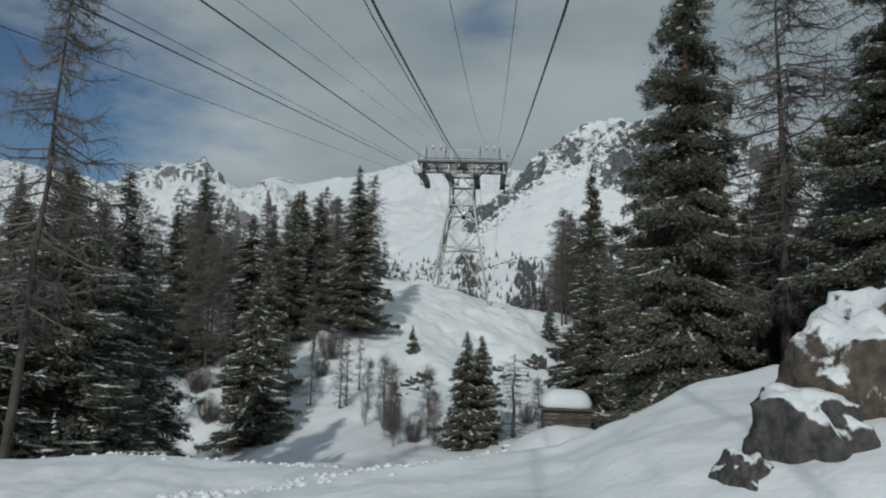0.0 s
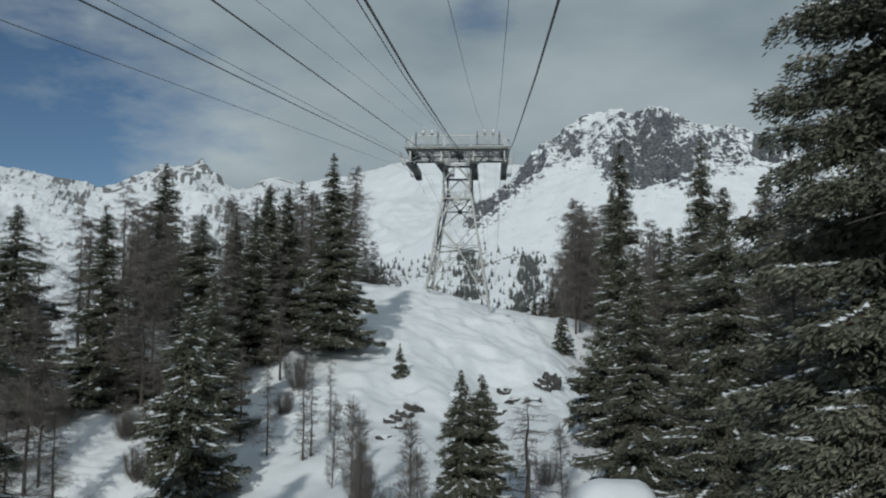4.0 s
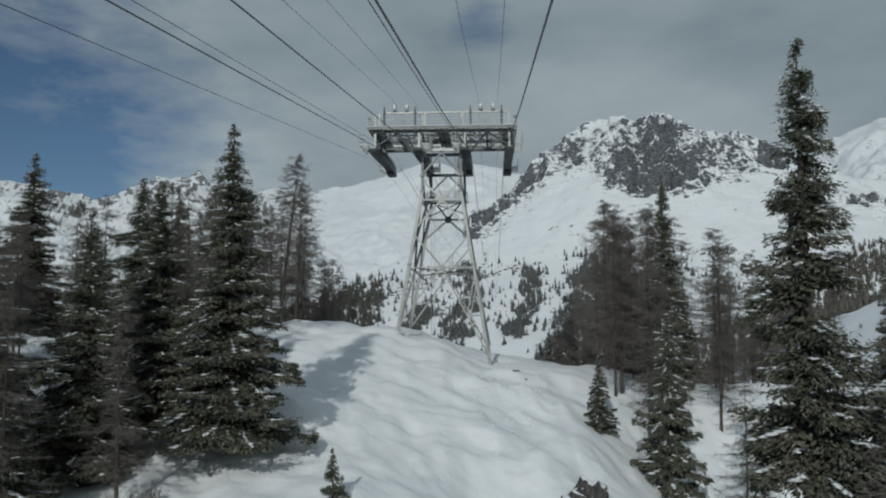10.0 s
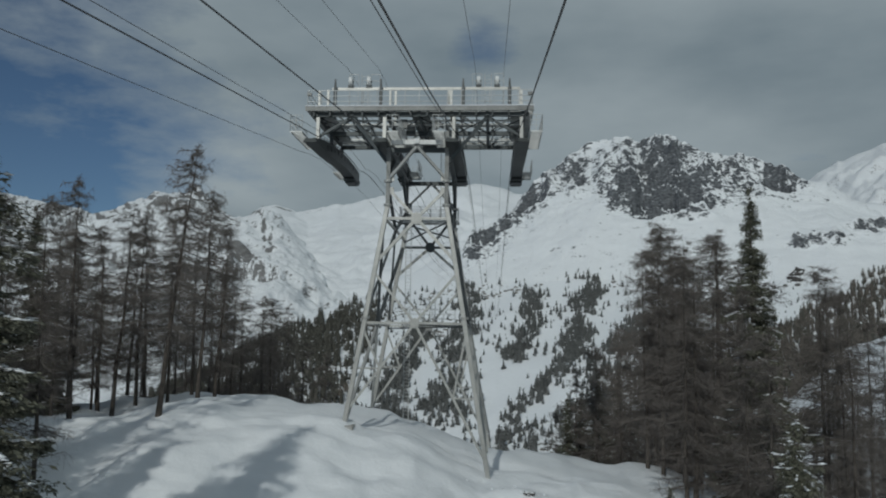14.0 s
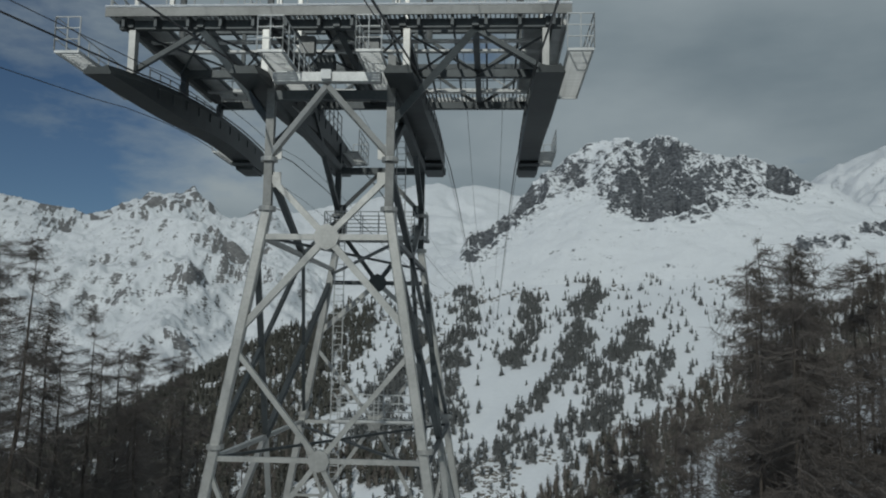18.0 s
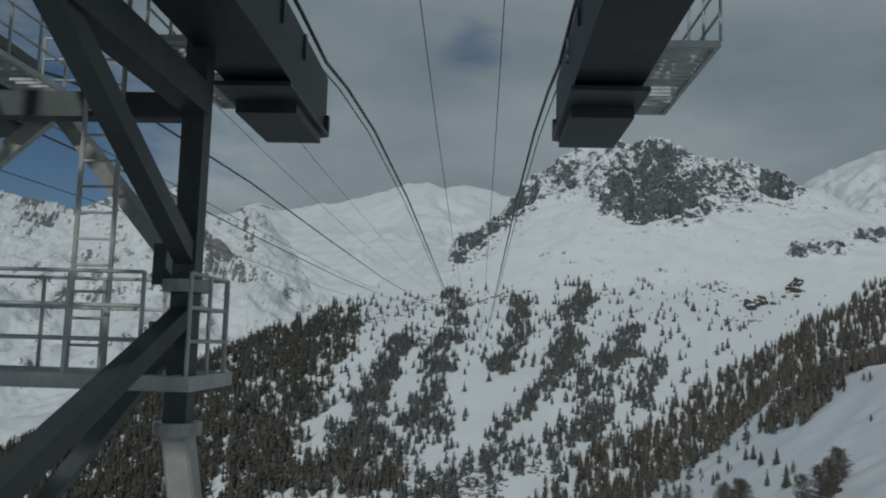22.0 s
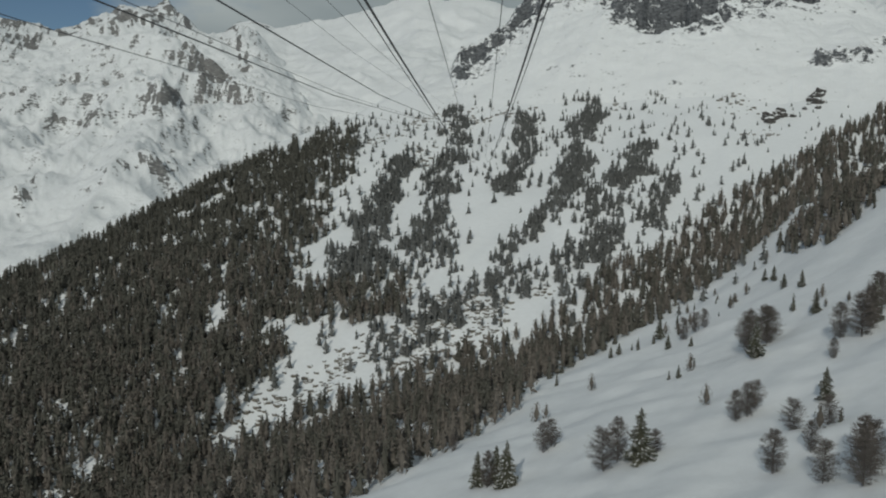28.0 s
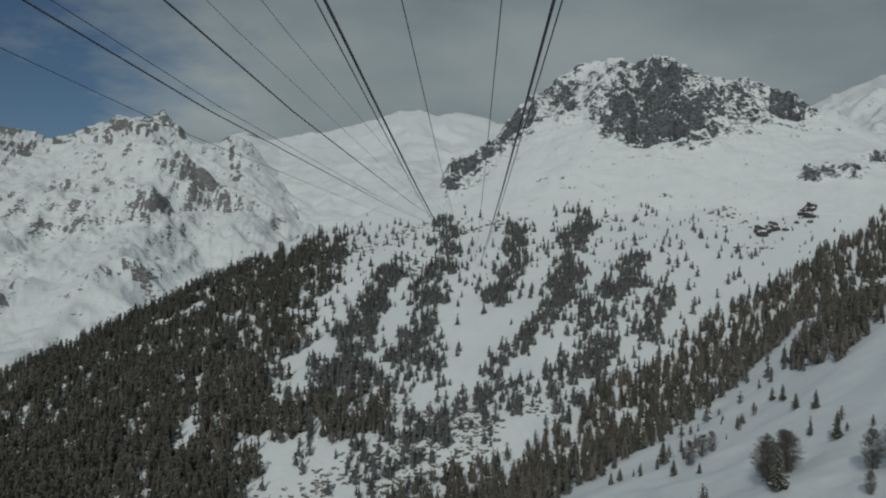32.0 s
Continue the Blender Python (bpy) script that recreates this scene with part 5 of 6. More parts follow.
# leafless larches
for x, y, h, i, wide, tilt in [
        (15.6, -66.0, 15.0, 3, 1.1, 0), (17.6, -74.0, 16.0, 4, 1.2, 0), (22.0, -68.0, 17.0, 3, 1.2, 0), (25.0, -62.0, 17.0, 4, 1.2, 0), (19.0, -60.5, 14.5, 3, 1.0, 0), (28.0, -70.0, 18.0, 4, 1.2, 0), (23.5, -47.0, 16.0, 3, 1.2, 0), (27.5, -40.0, 16.0, 4, 1.2, 0), (-33.0, -66.0, 14.0, 3, 1.2, 0),
        (-15.8, -2.9, 17.5, 0, 0.95, 5), (-16.0, 4.4, 15.5, 1, 0.9, 2), (-20.0, 9.0, 14.5, 0, 0.8, 0), (-24.0, 14.0, 15.5, 1, 0.9, -2), (-29.0, 11.0, 14.5, 0, 0.9, 0), (-19.0, 18.0, 12.0, 1, 0.8, 0),
        (-10.2, -111.0, 19.0, 1, 0.8, 5), (16.9, -103.0, 20.5, 0, 1.2, 0), (-18.5, -12.0, 15.0, 3, 0.9, 0), (-22.0, -2.0, 16.0, 0, 0.9, -2), (-27.0, -8.0, 14.0, 3, 1.0, 0),
        (23.0, -26.0, 15.0, 4, 0.9, 0), (15.0, -63.0, 14.0, 3, 0.9, 0),  (26.0, -12.0, 16.0, 3, 1.0, 0), 
        (28.0, 2.0, 15.5, 3, 1.0, 0), (17.5, 8.0, 18.5, 3, 1.0, 0), (19.5, 14.0, 20.0, 4, 1.1, 0), (16.8, -2.5, 17.0, 4, 1.0, 0), (21.0, 20.0, 21.0, 3, 1.0, 0), (24.0, 11.0, 17.5, 4, 1.2, 0), (26.0, 18.0, 19.0, 3, 1.1, 0), (19.5, -5.0, 15.5, 3, 1.0, 0), (-24.0, -70.0, 14.0, 3, 1.2, 0), (-28.0, -66.0, 14.0, 4, 1.2, 0), (-31.0, -56.0, 15.0, 3, 1.2, 0), (21.5, -99.0, 19.0, 4, 1.1, 0), (20.0, -8.0, 17.5, 4, 1.1, 0), (30.0, 10.0, 16.0, 3, 1.1, 0),
        (18.2, 14.6, 20.5, 4, 0.9, 0), (20.0, 21.7, 24.0, 3, 0.9, 0), (21.5, 17.0, 21.5, 4, 1.0, 0), (22.8, 13.0, 20.0, 3, 1.1, 0), (23.8, 16.0, 22.0, 4, 1.0, 0), (19.0, 18.6, 19.0, 3, 1.0, 0), (25.5, 13.5, 20.0, 4, 1.1, 0), (22.6, 22.0, 23.5, 3, 1.0, 0), (24.8, 20.0, 24.0, 4, 1.0, 0),
        (11.8, 37.0, 12.5, 3, 1.0, 0), (14.0, 35.5, 17.0, 4, 1.0, 0), (15.6, 33.0, 18.5, 3, 1.0, 0), (18.0, 32.5, 21.5, 4, 0.9, 0), (17.2, 38.5, 20.0, 3, 1.0, 0), (19.8, 36.0, 22.5, 4, 0.9, 0), (16.6, 44.0, 21.0, 4, 1.0, 0), (13.4, 42.0, 16.5, 3, 1.1, 0), (20.5, 43.0, 24.0, 3, 0.9, 0),
        (-15.5, 22.0, 10.5, 3, 1.2, 0), (-13.8, 28.0, 10.5, 4, 1.3, 0), (-18.2, 29.0, 14.0, 3, 1.2, 0), (-23.0, 27.0, 13.5, 4, 1.3, 0), (-21.5, 33.0, 16.0, 3, 1.3, 0), (-26.5, 30.0, 15.5, 4, 1.3, 0), (-13.0, 35.0, 13.0, 4, 1.2, 0), (-17.2, 25.0, 10.5, 4, 1.4, 0), (-24.0, 35.0, 17.0, 4, 1.3, 0), (-19.0, 36.0, 16.0, 3, 1.3, 0),
        (-16.5, 32.0, 14.5, 4, 0.9, 0), (-17.5, 12.5, 15.0, 3, 1.2, 2), (-22.5, 5.0, 15.5, 4, 1.3, 3), (-25.5, 9.0, 15.0, 3, 1.3, -2), (-20.5, 15.5, 15.0, 4, 1.2, 0), (-27.0, 17.5, 15.5, 3, 1.3, 0), (-32.0, 14.0, 15.5, 4, 1.3, 0), (-20.5, 26.0, 15.0, 3, 0.9, 0), (-24.5, 22.0, 15.0, 4, 0.9, 0), (-30.0, 27.0, 15.0, 3, 1.0, 0), (-34.0, 18.0, 15.0, 4, 1.0, 0), (-12.4, -54.4, 7.5, 2, 0.9, 0), (-9.1, -56.4, 7.8, 2, 0.8, 0), (-8.6, -55.8, 6.5, 2, 0.9, 0), (-8.1, -51.1, 6.3, 2, 0.8, 0), (-28.2, -46.7, 8.5, 2, 0.9, 0), (-29.0, -40.5, 7.5, 2, 0.9, 0), (-30.2, -55.4, 13.0, 3, 1.1, 0),
        (-27.0, -42.0, 15.0, 3, 1.1, 0), (-26.0, -46.5, 14.5, 4, 1.2, 0), (-31.0, -37.0, 16.0, 4, 1.1, 0), (-33.0, -32.0, 16.0, 3, 1.1, 0), (-36.5, -28.0, 17.0, 4, 1.1, 0), (-36.0, -37.0, 16.5, 3, 1.2, 0), (-39.0, -33.0, 17.0, 4, 1.1, 0), (-34.0, -41.0, 15.0, 4, 1.1, 0),
        (-28.7, -45.7, 12.0, 3, 1.0, 0), (-26.5, -60.0, 12.0, 4, 1.1, 0), (-33.5, -23.5, 13.0, 3, 1.2, 0), (-30.0, -30.0, 13.0, 4, 1.2, 0), (-20.5, -41.0, 13.5, 3, 1.1, 0), (-16.0, -37.0, 13.0, 4, 1.1, 0), (-22.0, -52.0, 11.0, 3, 1.1, 0), (-27.0, -36.0, 14.0, 4, 1.2, 0), (-17.5, -18.0, 15.0, 3, 1.1, 0), 
        (7.2, -71.0, 6.6, 2, 1.9, 0), (-15.6, -51.0, 8.0, 2, 1.0, 0)]:
    plant("larch", "leafless brown larch with fine drooping twigs" if h > 9 else "small bare larch sapling in the snow", LARCHES[i], x, y, h, 10 if i == 2 else 18, rng.uniform(0, 6.28) * (tilt == 0), wide, (0, tilt), group="larches below the tower")


# leafless thickets in the hollow and on its left bank
for i, (x, y, h, wide) in enumerate([(-2.6, -69.5, 3.2, 1.0), (-0.4, -73.5, 2.4, 1.1), (-13.2, -40.5, 4.0, 1.1), (-25.5, -50.0, 3.8, 1.3), (-27.5, -43.0, 4.2, 1.3), (-22.5, -55.0, 3.2, 1.3), (-33.0, -49.0, 4.0, 1.4), (-12.8, -47.5, 2.6, 1.2), (8.6, -66.0, 2.4, 0.9)]):
    bush = thing("bare_bush", "leafless grey-brown thicket standing in deep snow", "bush", (x, y, gz(x, y) - 0.1), group="thickets in the hollow")
    bush.rotation_euler = (0, 0, 1.3 * i)
    bush.scale = (h / 5.0 * wide, h / 5.0 * wide, h / 5.0)
    for name, me in zip(("stem_clump", "twig_mass"), BUSHES[i % 2]):
        mesh_part(name, me, bush)["kind"] = "stuff"


# slender bare saplings by the thickets
for x, y, h, wide in [(-3.4, -68.0, 6.6, 0.55), (-2.2, -72.0, 6.4, 0.6), (-1.7, -75.0, 5.4, 0.55), (0.6, -72.0, 6.0, 0.62), (1.3, -74.5, 4.6, 0.6), (-5.6, -63.0, 6.5, 0.5), (9.4, -69.0, 4.8, 0.6)]:
    plant("larch", "small bare larch sapling in the snow", SAPLINGS[int(y) % 2], x, y, h, 7, x + y, wide * 1.6, group="larches below the tower")


# trees on the open slope across the valley
for x, y, h, kind in [(88, 386, 6, "s"), (112, 365, 17, "s"), (85, 515, 7, "s"), (80, 512, 7, "s"), (27, 318, 12, "l"), (30, 321, 11, "l"), (41, 276, 14, "l"), (46, 282, 15, "l"), (51, 274, 16, "s"), (56, 279, 8, "l"),
                      (75, 238, 12, "l"), (84, 212, 13, "l"), (88, 218, 14, "l"), (93, 214, 13, "l"), (97, 222, 12, "l"), (90, 226, 13, "l"), (101, 216, 13, "l"), (80, 222, 11, "l"), (82, 290, 11, "l"), (86, 292, 12, "l"), (90, 297, 10, "l"), (117, 498, 14, "l"), (111, 530, 13, "s"), (107, 490, 8, "s"), (107, 287, 10, "s"), (158, 424, 12, "s"), (175, 512, 9, "s"),
                      (186, 560, 10, "s"), (178, 494, 10, "s"), (190, 588, 9, "s"), (5, 300, 12, "s"), (8, 296, 13, "l"), (11, 300, 12, "s"), (14, 292, 15, "s"), (-5, 368, 8, "l"), (115, 473, 6, "s"), (86, 244, 9, "l"), (96, 258, 9, "l"),
                      (90, 266, 10, "l"), (142, 343, 17, "l"), (147, 349, 18, "l"), (152, 356, 17, "s"), (138, 352, 15, "l"), (126, 328, 8, "l"), (118, 392, 18, "l"), (122, 402, 19, "l"), (128, 399, 18, "l"), (132, 410, 17, "l"), (125, 505, 13, "l"), (132, 512, 12, "l"), (160, 370, 17, "l"), (166, 380, 15, "l")]:
    if kind == "s":
        plant("spruce", "dark young spruce on the open snow slope", SPRUCES["mid"][int(x) % 2], x, y, h, 12, rng.uniform(0, 6.28), rng.uniform(0.9, 1.15), group="trees on the open slope")
    else:
        plant("larch", "bare brown larch with a rounded crown on the open snow slope", ROUND_LARCHES[int(x + y) % 3], x, y, h, 12, rng.uniform(0, 6.28), rng.uniform(0.9, 1.2), group="trees on the open slope")


def fill(kind, count, box_, hmin, hmax, keep):
    """Trees strewn over a patch, a few metres apart."""
    taken = []
    tries = 0
    while len(taken) < count and tries < count * 40:
        tries += 1
        x, y = rng.uniform(box_[0], box_[1]), rng.uniform(box_[2], box_[3])
        if keep(x, y) and all((x - a) ** 2 + (y - b) ** 2 > 9 for a, b in taken):
            taken.append((x, y))
            h = rng.uniform(hmin, hmax)
            if kind == "larch":
                plant("larch", "leafless brown larch in the mixed mountain wood", LARCHES[rng.choice((3, 4))], x, y, h, 18, rng.uniform(0, 6.28), rng.uniform(0.9, 1.25), group="larches below the tower")
            else:
                plant("spruce", "dark green spruce in the mixed mountain wood", SPRUCES["tall"][rng.randrange(3)], x, y, h, 20, rng.uniform(0, 6.28), rng.uniform(0.85, 1.15), group="spruces below the tower")


fill("larch", 26, (-62, -24, -85, 14), 11, 16, lambda x, y: x < -30 or y > -30)
fill("spruce", 5, (-64, -34, -80, 6), 13, 18, lambda x, y: True)
fill("larch", 22, (-46, -20, -18, 16), 11, 15.5, lambda x, y: True)
fill("larch", 24, (17, 58, -98, -2), 11, 16, lambda x, y: y < -62 or x > 29)
fill("larch", 30, (15, 62, 2, 62), 11, 17, lambda x, y: x > 15 + 0.25 * y)
fill("larch", 16, (17, 36, -4, 30), 14, 18, lambda x, y: x > 16 + 0.2 * max(y, 0))
fill("larch", 95, (16, 145, 4, 245), 13, 17, lambda x, y: 0.5 * y + 5 < x < 0.5 * y + 32)
fill("spruce", 8, (20, 78, 10, 112), 12, 16, lambda x, y: x > 12 + 0.47 * (y + 6))
fill("spruce", 10, (19, 60, -98, 30), 13, 19, lambda x, y: y < -45 or x > 28)


# ---------------------------------------------------------------- the far woods
def far_wood(name, label, spots, mat, seed, sprays=24, slim=0.2, bare=0.08, oval=False, coarse=1.0, core=0.62):
    """Many small ragged trees in one mesh, each a loose column of sprays: spots holds x, y, z and height of each."""
    rng = np.random.default_rng(seed)
    n = len(spots)
    x, y, z, h = (spots[:, k:k + 1] for k in range(4))
    u = bare + (1 - bare) * rng.random((n, sprays)) ** (0.9 if oval else 1.25)
    prof = np.sin(np.pi * np.clip(u, 0, 1) ** 0.8) ** 0.7 * 0.85 + 0.1 if oval else (1 - u) ** 0.85 + 0.04
    rad = h * slim * rng.uniform(0.75, 1.3, (n, 1)) * prof * np.sqrt(rng.uniform(0.15, 1, (n, sprays)))
    ang = rng.uniform(0, 6.28, (n, sprays))
    c = np.stack([x + np.cos(ang) * rad, y + np.sin(ang) * rad, z + u * h - 0.25 * rad], -1)
    size = (h * coarse * rng.uniform(0.05, 0.11, (n, sprays)) * (1.25 - 0.6 * u))[..., None]
    out = np.stack([np.cos(ang), np.sin(ang), 0 * ang - 0.5], -1)
    side = np.stack([-np.sin(ang), np.cos(ang), 0 * ang], -1) + rng.normal(0, 0.45, (n, sprays, 3))
    up = rng.normal(0, 0.3, (n, sprays, 3)) + np.array([0, 0, 1.0])
    tri = np.stack([c + up * size * 0.9, c + side * size + out * size * 0.5, c - side * size + out * size * 0.5], 2)
    trunk = np.stack([np.concatenate([x - 0.012 * h, y, z], 1), np.concatenate([x + 0.012 * h, y, z], 1), np.concatenate([x, y, z + h], 1)], 1)
    v = np.concatenate([tri.reshape(-1, 3), trunk.reshape(-1, 3)])
    if core:
        # the close inner branches
        a5 = rng.uniform(0, 6.28, (n, 1)) + np.linspace(0, 2 * math.pi, 6, endpoint=False)
        rr = h * slim * core * rng.uniform(0.75, 1.25, (n, 6))
        ring = np.stack([x + np.cos(a5) * rr, y + np.sin(a5) * rr, z + h * ((0.4 if oval else 0.1) + rng.uniform(-0.05, 0.05, (n, 6)))], -1)
        tip = np.broadcast_to(np.concatenate([x, y, z + h * 0.93], 1)[:, None], (n, 6, 3))
        low = np.broadcast_to(np.concatenate([x, y, z + h * 0.06], 1)[:, None], (n, 6, 3))
        nxt = np.roll(ring, -1, 1)
        v = np.concatenate([v, np.stack([ring, nxt, tip], 2).reshape(-1, 3), np.stack([nxt, ring, low], 2).reshape(-1, 3)])
    ob = new(name, mesh_from(name, v, np.arange(len(v)).reshape(-1, 3), mat))
    return tagged(ob, label, "woods", kind="stuff")


# Haze is put into these far-tree colours, most in the pale grey conifers.
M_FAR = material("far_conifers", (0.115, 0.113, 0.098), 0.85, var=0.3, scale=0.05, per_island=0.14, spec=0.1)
M_FAR_GREY = material("far_conifers_hazed", (0.15, 0.155, 0.152), 0.9, var=0.3, scale=0.05, per_island=0.12, spec=0.1)
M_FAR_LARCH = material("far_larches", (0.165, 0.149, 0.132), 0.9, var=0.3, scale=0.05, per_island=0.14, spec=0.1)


def scatter(n, box_, density, seed, hmin, hmax):
    """Spots on the ground inside a rectangle, kept with the likelihood that density gives."""
    r = np.random.default_rng(seed)
    x, y = r.uniform(box_[0], box_[1], n), r.uniform(box_[2], box_[3], n)
    keep = r.random(n) < density(x, y)
    x, y = x[keep], y[keep]
    return np.stack([x, y, ground_height(x, y) - 0.4, r.uniform(hmin, hmax, len(x))], -1)


def past_ridge(x, y):
    return (x + 267) * -0.822 + (y - 1248) * 0.569


def dip(x, y):
    """Height of the far slope over the near one: below zero on the near side of the gully."""
    return far_slope(x, y) - right_slope(x, y)


def left_wood(x, y):
    """Dense on the left of the far slope, ragged at its edge, with snowy gaps between the trees."""
    edge = x + 26 * fbm(x, y, 60, 3, 61) + 14 * fbm(x, y, 18, 2, 60)
    right = np.interp(y, (480, 520, 580, 680, 840, 1000, 1150, 1330), (-158, -162, -164, -158, -168, -148, -160, -210))
    dense = step(right + 6, right - 8, edge)
    dense = np.maximum(dense, 0.75 * step(-60, -90, edge) * step(690, 720, y) * step(790, 750, y))
    gaps = 0.95 + 1.1 * fbm(x, y, 40, 2, 63) + 2.4 * fbm(x, y, 11, 2, 74) * step(-480, -300, x) * step(560, 760, y) - 0.2 * step(700, 1150, y)
    return np.clip(dense * gaps, 0, 1) * (past_ridge(x, y) < -12) * (dip(x, y) > -30) * step(1330, 1180, y)


def belt(x, y):
    """Distance up the slope from the belt of trees that runs along the gully."""
    return (y - 612 - 1.02 * (x - 24)) / 1.43


# tongues of wood between the avalanche lanes: from, to, half width
TONGUES = [(-83, 1129, -103, 1012, 13), (-103, 1012, -124, 838, 15), (-32, 1282, -31, 1111, 13), (-31, 1111, -55, 838, 17), (-124, 791, -44, 819, 22), (70, 1229, 33, 988, 12), (157, 1211, 85, 912, 16), (85, 912, 21, 821, 9), (198, 1054, 132, 894, 16), (132, 894, 114, 787, 18), (209, 955, 167, 826, 10), (84, 795, 13, 734, 17), (13, 734, -63, 661, 20), (156, 1289, 162, 1205, 12)]


def strip_wood(x, y):
    """Tongues of wood that run down the far slope between avalanche lanes."""
    wx, wy = x + 20 * fbm(x, y, 40, 4, 62, 0.6), y + 26 * fbm(x, y, 40, 4, 66, 0.6)
    best = np.full(np.shape(x), -1.0)
    for ax, ay, bx, by, w in TONGUES:
        k = np.clip(((wx - ax) * (bx - ax) + (wy - ay) * (by - ay)) / ((bx - ax) ** 2 + (by - ay) ** 2), 0, 1)
        d = np.hypot(wx - ax - k * (bx - ax), (wy - ay - k * (by - ay)) * 0.8)
        best = np.maximum(best, 1 - d / w)
    return np.clip(0.66 * step(-0.45, 0.3, best) + 0.07 * step(-1.6, -0.2, best), 0, 1) * (0.7 + 1.2 * fbm(x, y, 22, 2, 70)) + 0.007 * (x > -190) * (dip(x, y) > 10) * (y < 1250)


def band_wood(x, y):
    """The belt of trees along the gully, between the open slope and the far slope."""
    d = belt(x, y) + 14 * fbm(x, y, 42, 3, 71)
    low = np.interp(y, (330, 370, 415, 480, 540, 650, 900, 1100), (-150, -148, -134, -100, -76, -68, -58, -40))
    top = np.interp(y, (470, 566, 611, 643, 680, 790, 900, 1100), (95, 98, 70, 52, 36, 26, 32, 24))
    main = step(low - 6, low + 6, d) * step(top + 7, top - 7, d)
    upper = step(-185, -165, d) * step(-100, -116, d) * step(212, 240, x)
    return np.clip((main + upper) * (0.9 + 0.9 * fbm(x, y, 26, 2, 73)), 0, 1) * (y > 335)


def open_wood(x, y):
    """Single trees and small clumps on the open slope."""
    return step(0.2, 0.3, fbm(x, y, 34, 3, 81)) * (belt(x, y) < -75) * 0.16 * (y > 380) + (belt(x, y) < -75) * 0.006


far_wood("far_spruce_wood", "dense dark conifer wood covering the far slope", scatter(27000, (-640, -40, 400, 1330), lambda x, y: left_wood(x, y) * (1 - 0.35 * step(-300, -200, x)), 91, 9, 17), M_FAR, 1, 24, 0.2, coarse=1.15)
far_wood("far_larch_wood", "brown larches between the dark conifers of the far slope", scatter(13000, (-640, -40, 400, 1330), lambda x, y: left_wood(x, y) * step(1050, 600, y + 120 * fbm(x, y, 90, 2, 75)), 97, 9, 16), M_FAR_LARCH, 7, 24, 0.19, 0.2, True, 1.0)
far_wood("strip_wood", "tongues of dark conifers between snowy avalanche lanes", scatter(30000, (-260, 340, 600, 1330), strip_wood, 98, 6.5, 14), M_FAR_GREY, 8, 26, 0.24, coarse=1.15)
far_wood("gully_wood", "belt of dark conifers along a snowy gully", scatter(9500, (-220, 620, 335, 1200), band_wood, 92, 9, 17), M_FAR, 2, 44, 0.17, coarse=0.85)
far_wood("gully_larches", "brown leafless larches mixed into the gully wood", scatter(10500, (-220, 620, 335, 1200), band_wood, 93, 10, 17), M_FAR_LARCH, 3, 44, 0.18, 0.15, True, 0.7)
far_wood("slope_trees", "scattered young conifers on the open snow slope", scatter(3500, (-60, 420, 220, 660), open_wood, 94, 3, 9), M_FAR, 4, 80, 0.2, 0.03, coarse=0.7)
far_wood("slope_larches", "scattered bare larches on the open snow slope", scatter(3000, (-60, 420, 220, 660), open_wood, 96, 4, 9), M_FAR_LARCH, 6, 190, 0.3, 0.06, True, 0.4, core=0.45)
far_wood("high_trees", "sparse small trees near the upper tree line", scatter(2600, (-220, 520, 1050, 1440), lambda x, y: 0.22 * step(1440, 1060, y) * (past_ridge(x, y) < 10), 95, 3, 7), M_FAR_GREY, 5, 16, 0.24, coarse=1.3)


# ---------------------------------------------------------------- rocks, hut and small things by the start
def rock_mesh(seed, squash=0.7, detail=4):
    """A broken boulder: an icosphere cut by random planes and roughened."""
    bm = bmesh.new()
    bmesh.ops.create_icosphere(bm, subdivisions=detail, radius=1.0)
    r = np.random.default_rng(seed)
    planes = r.normal(0, 1, (9, 3))
    planes /= np.linalg.norm(planes, axis=1, keepdims=True)
    for v in bm.verts:
        p = np.array(v.co)
        for n, d in zip(planes, np.linspace(0.6, 0.92, 9)):
            over = p @ n - d
            if over > 0:
                p = p - n * over * 0.85
        k = 1 + 0.3 * noise.noise(Vector(p * 2.1) + Vector((seed, 0, 0))) + 0.14 * noise.noise(Vector(p * 5.0)) + 0.08 * noise.noise(Vector(p * 11.0)) + 0.05 * noise.noise(Vector(p * 23.0))
        v.co = Vector((p[0] * k, p[1] * k, p[2] * k * squash))
    me = bpy.data.meshes.new("rock")
    bm.to_mesh(me)
    bm.free()
    return me


M_SNOWY_ROCK = snow_rock("snowy_rock", rock=(0.035, 0.035, 0.036), rock2=(0.12, 0.112, 0.105), steep=0.60, soft=0.12, patch=0.6, fine=4.0, bump_d=0.12, amount=0.6)
ROCKS = [rock_mesh(i) for i in range(4)]
for m in ROCKS:
    m.materials.append(M_SNOWY_ROCK)
    m.shade_smooth()


M_LADEN = snow_rock("snow_laden_rock", rock=(0.045, 0.042, 0.038), rock2=(0.15, 0.118, 0.09), steep=0.46, soft=0.22, patch=0.9, fine=4.0, bump_d=0.15, amount=1.5)
for i in (2, 3):
    ROCKS.append(rock_mesh(i + 5))
    ROCKS[-1].materials.append(M_LADEN)
    ROCKS[-1].shade_smooth()


def boulder(x, y, size, which, label, lift=0.0, turn=0.0, flat=1.0):
    ob = new("boulder", ROCKS[which])
    ob.location = (x, y, gz(x, y) + lift)
    ob.rotation_euler = (0, 0, turn)
    ob.scale = (size, size * 0.8, size * flat)
    return tagged(ob, label, "rock", group="boulders in the snow")


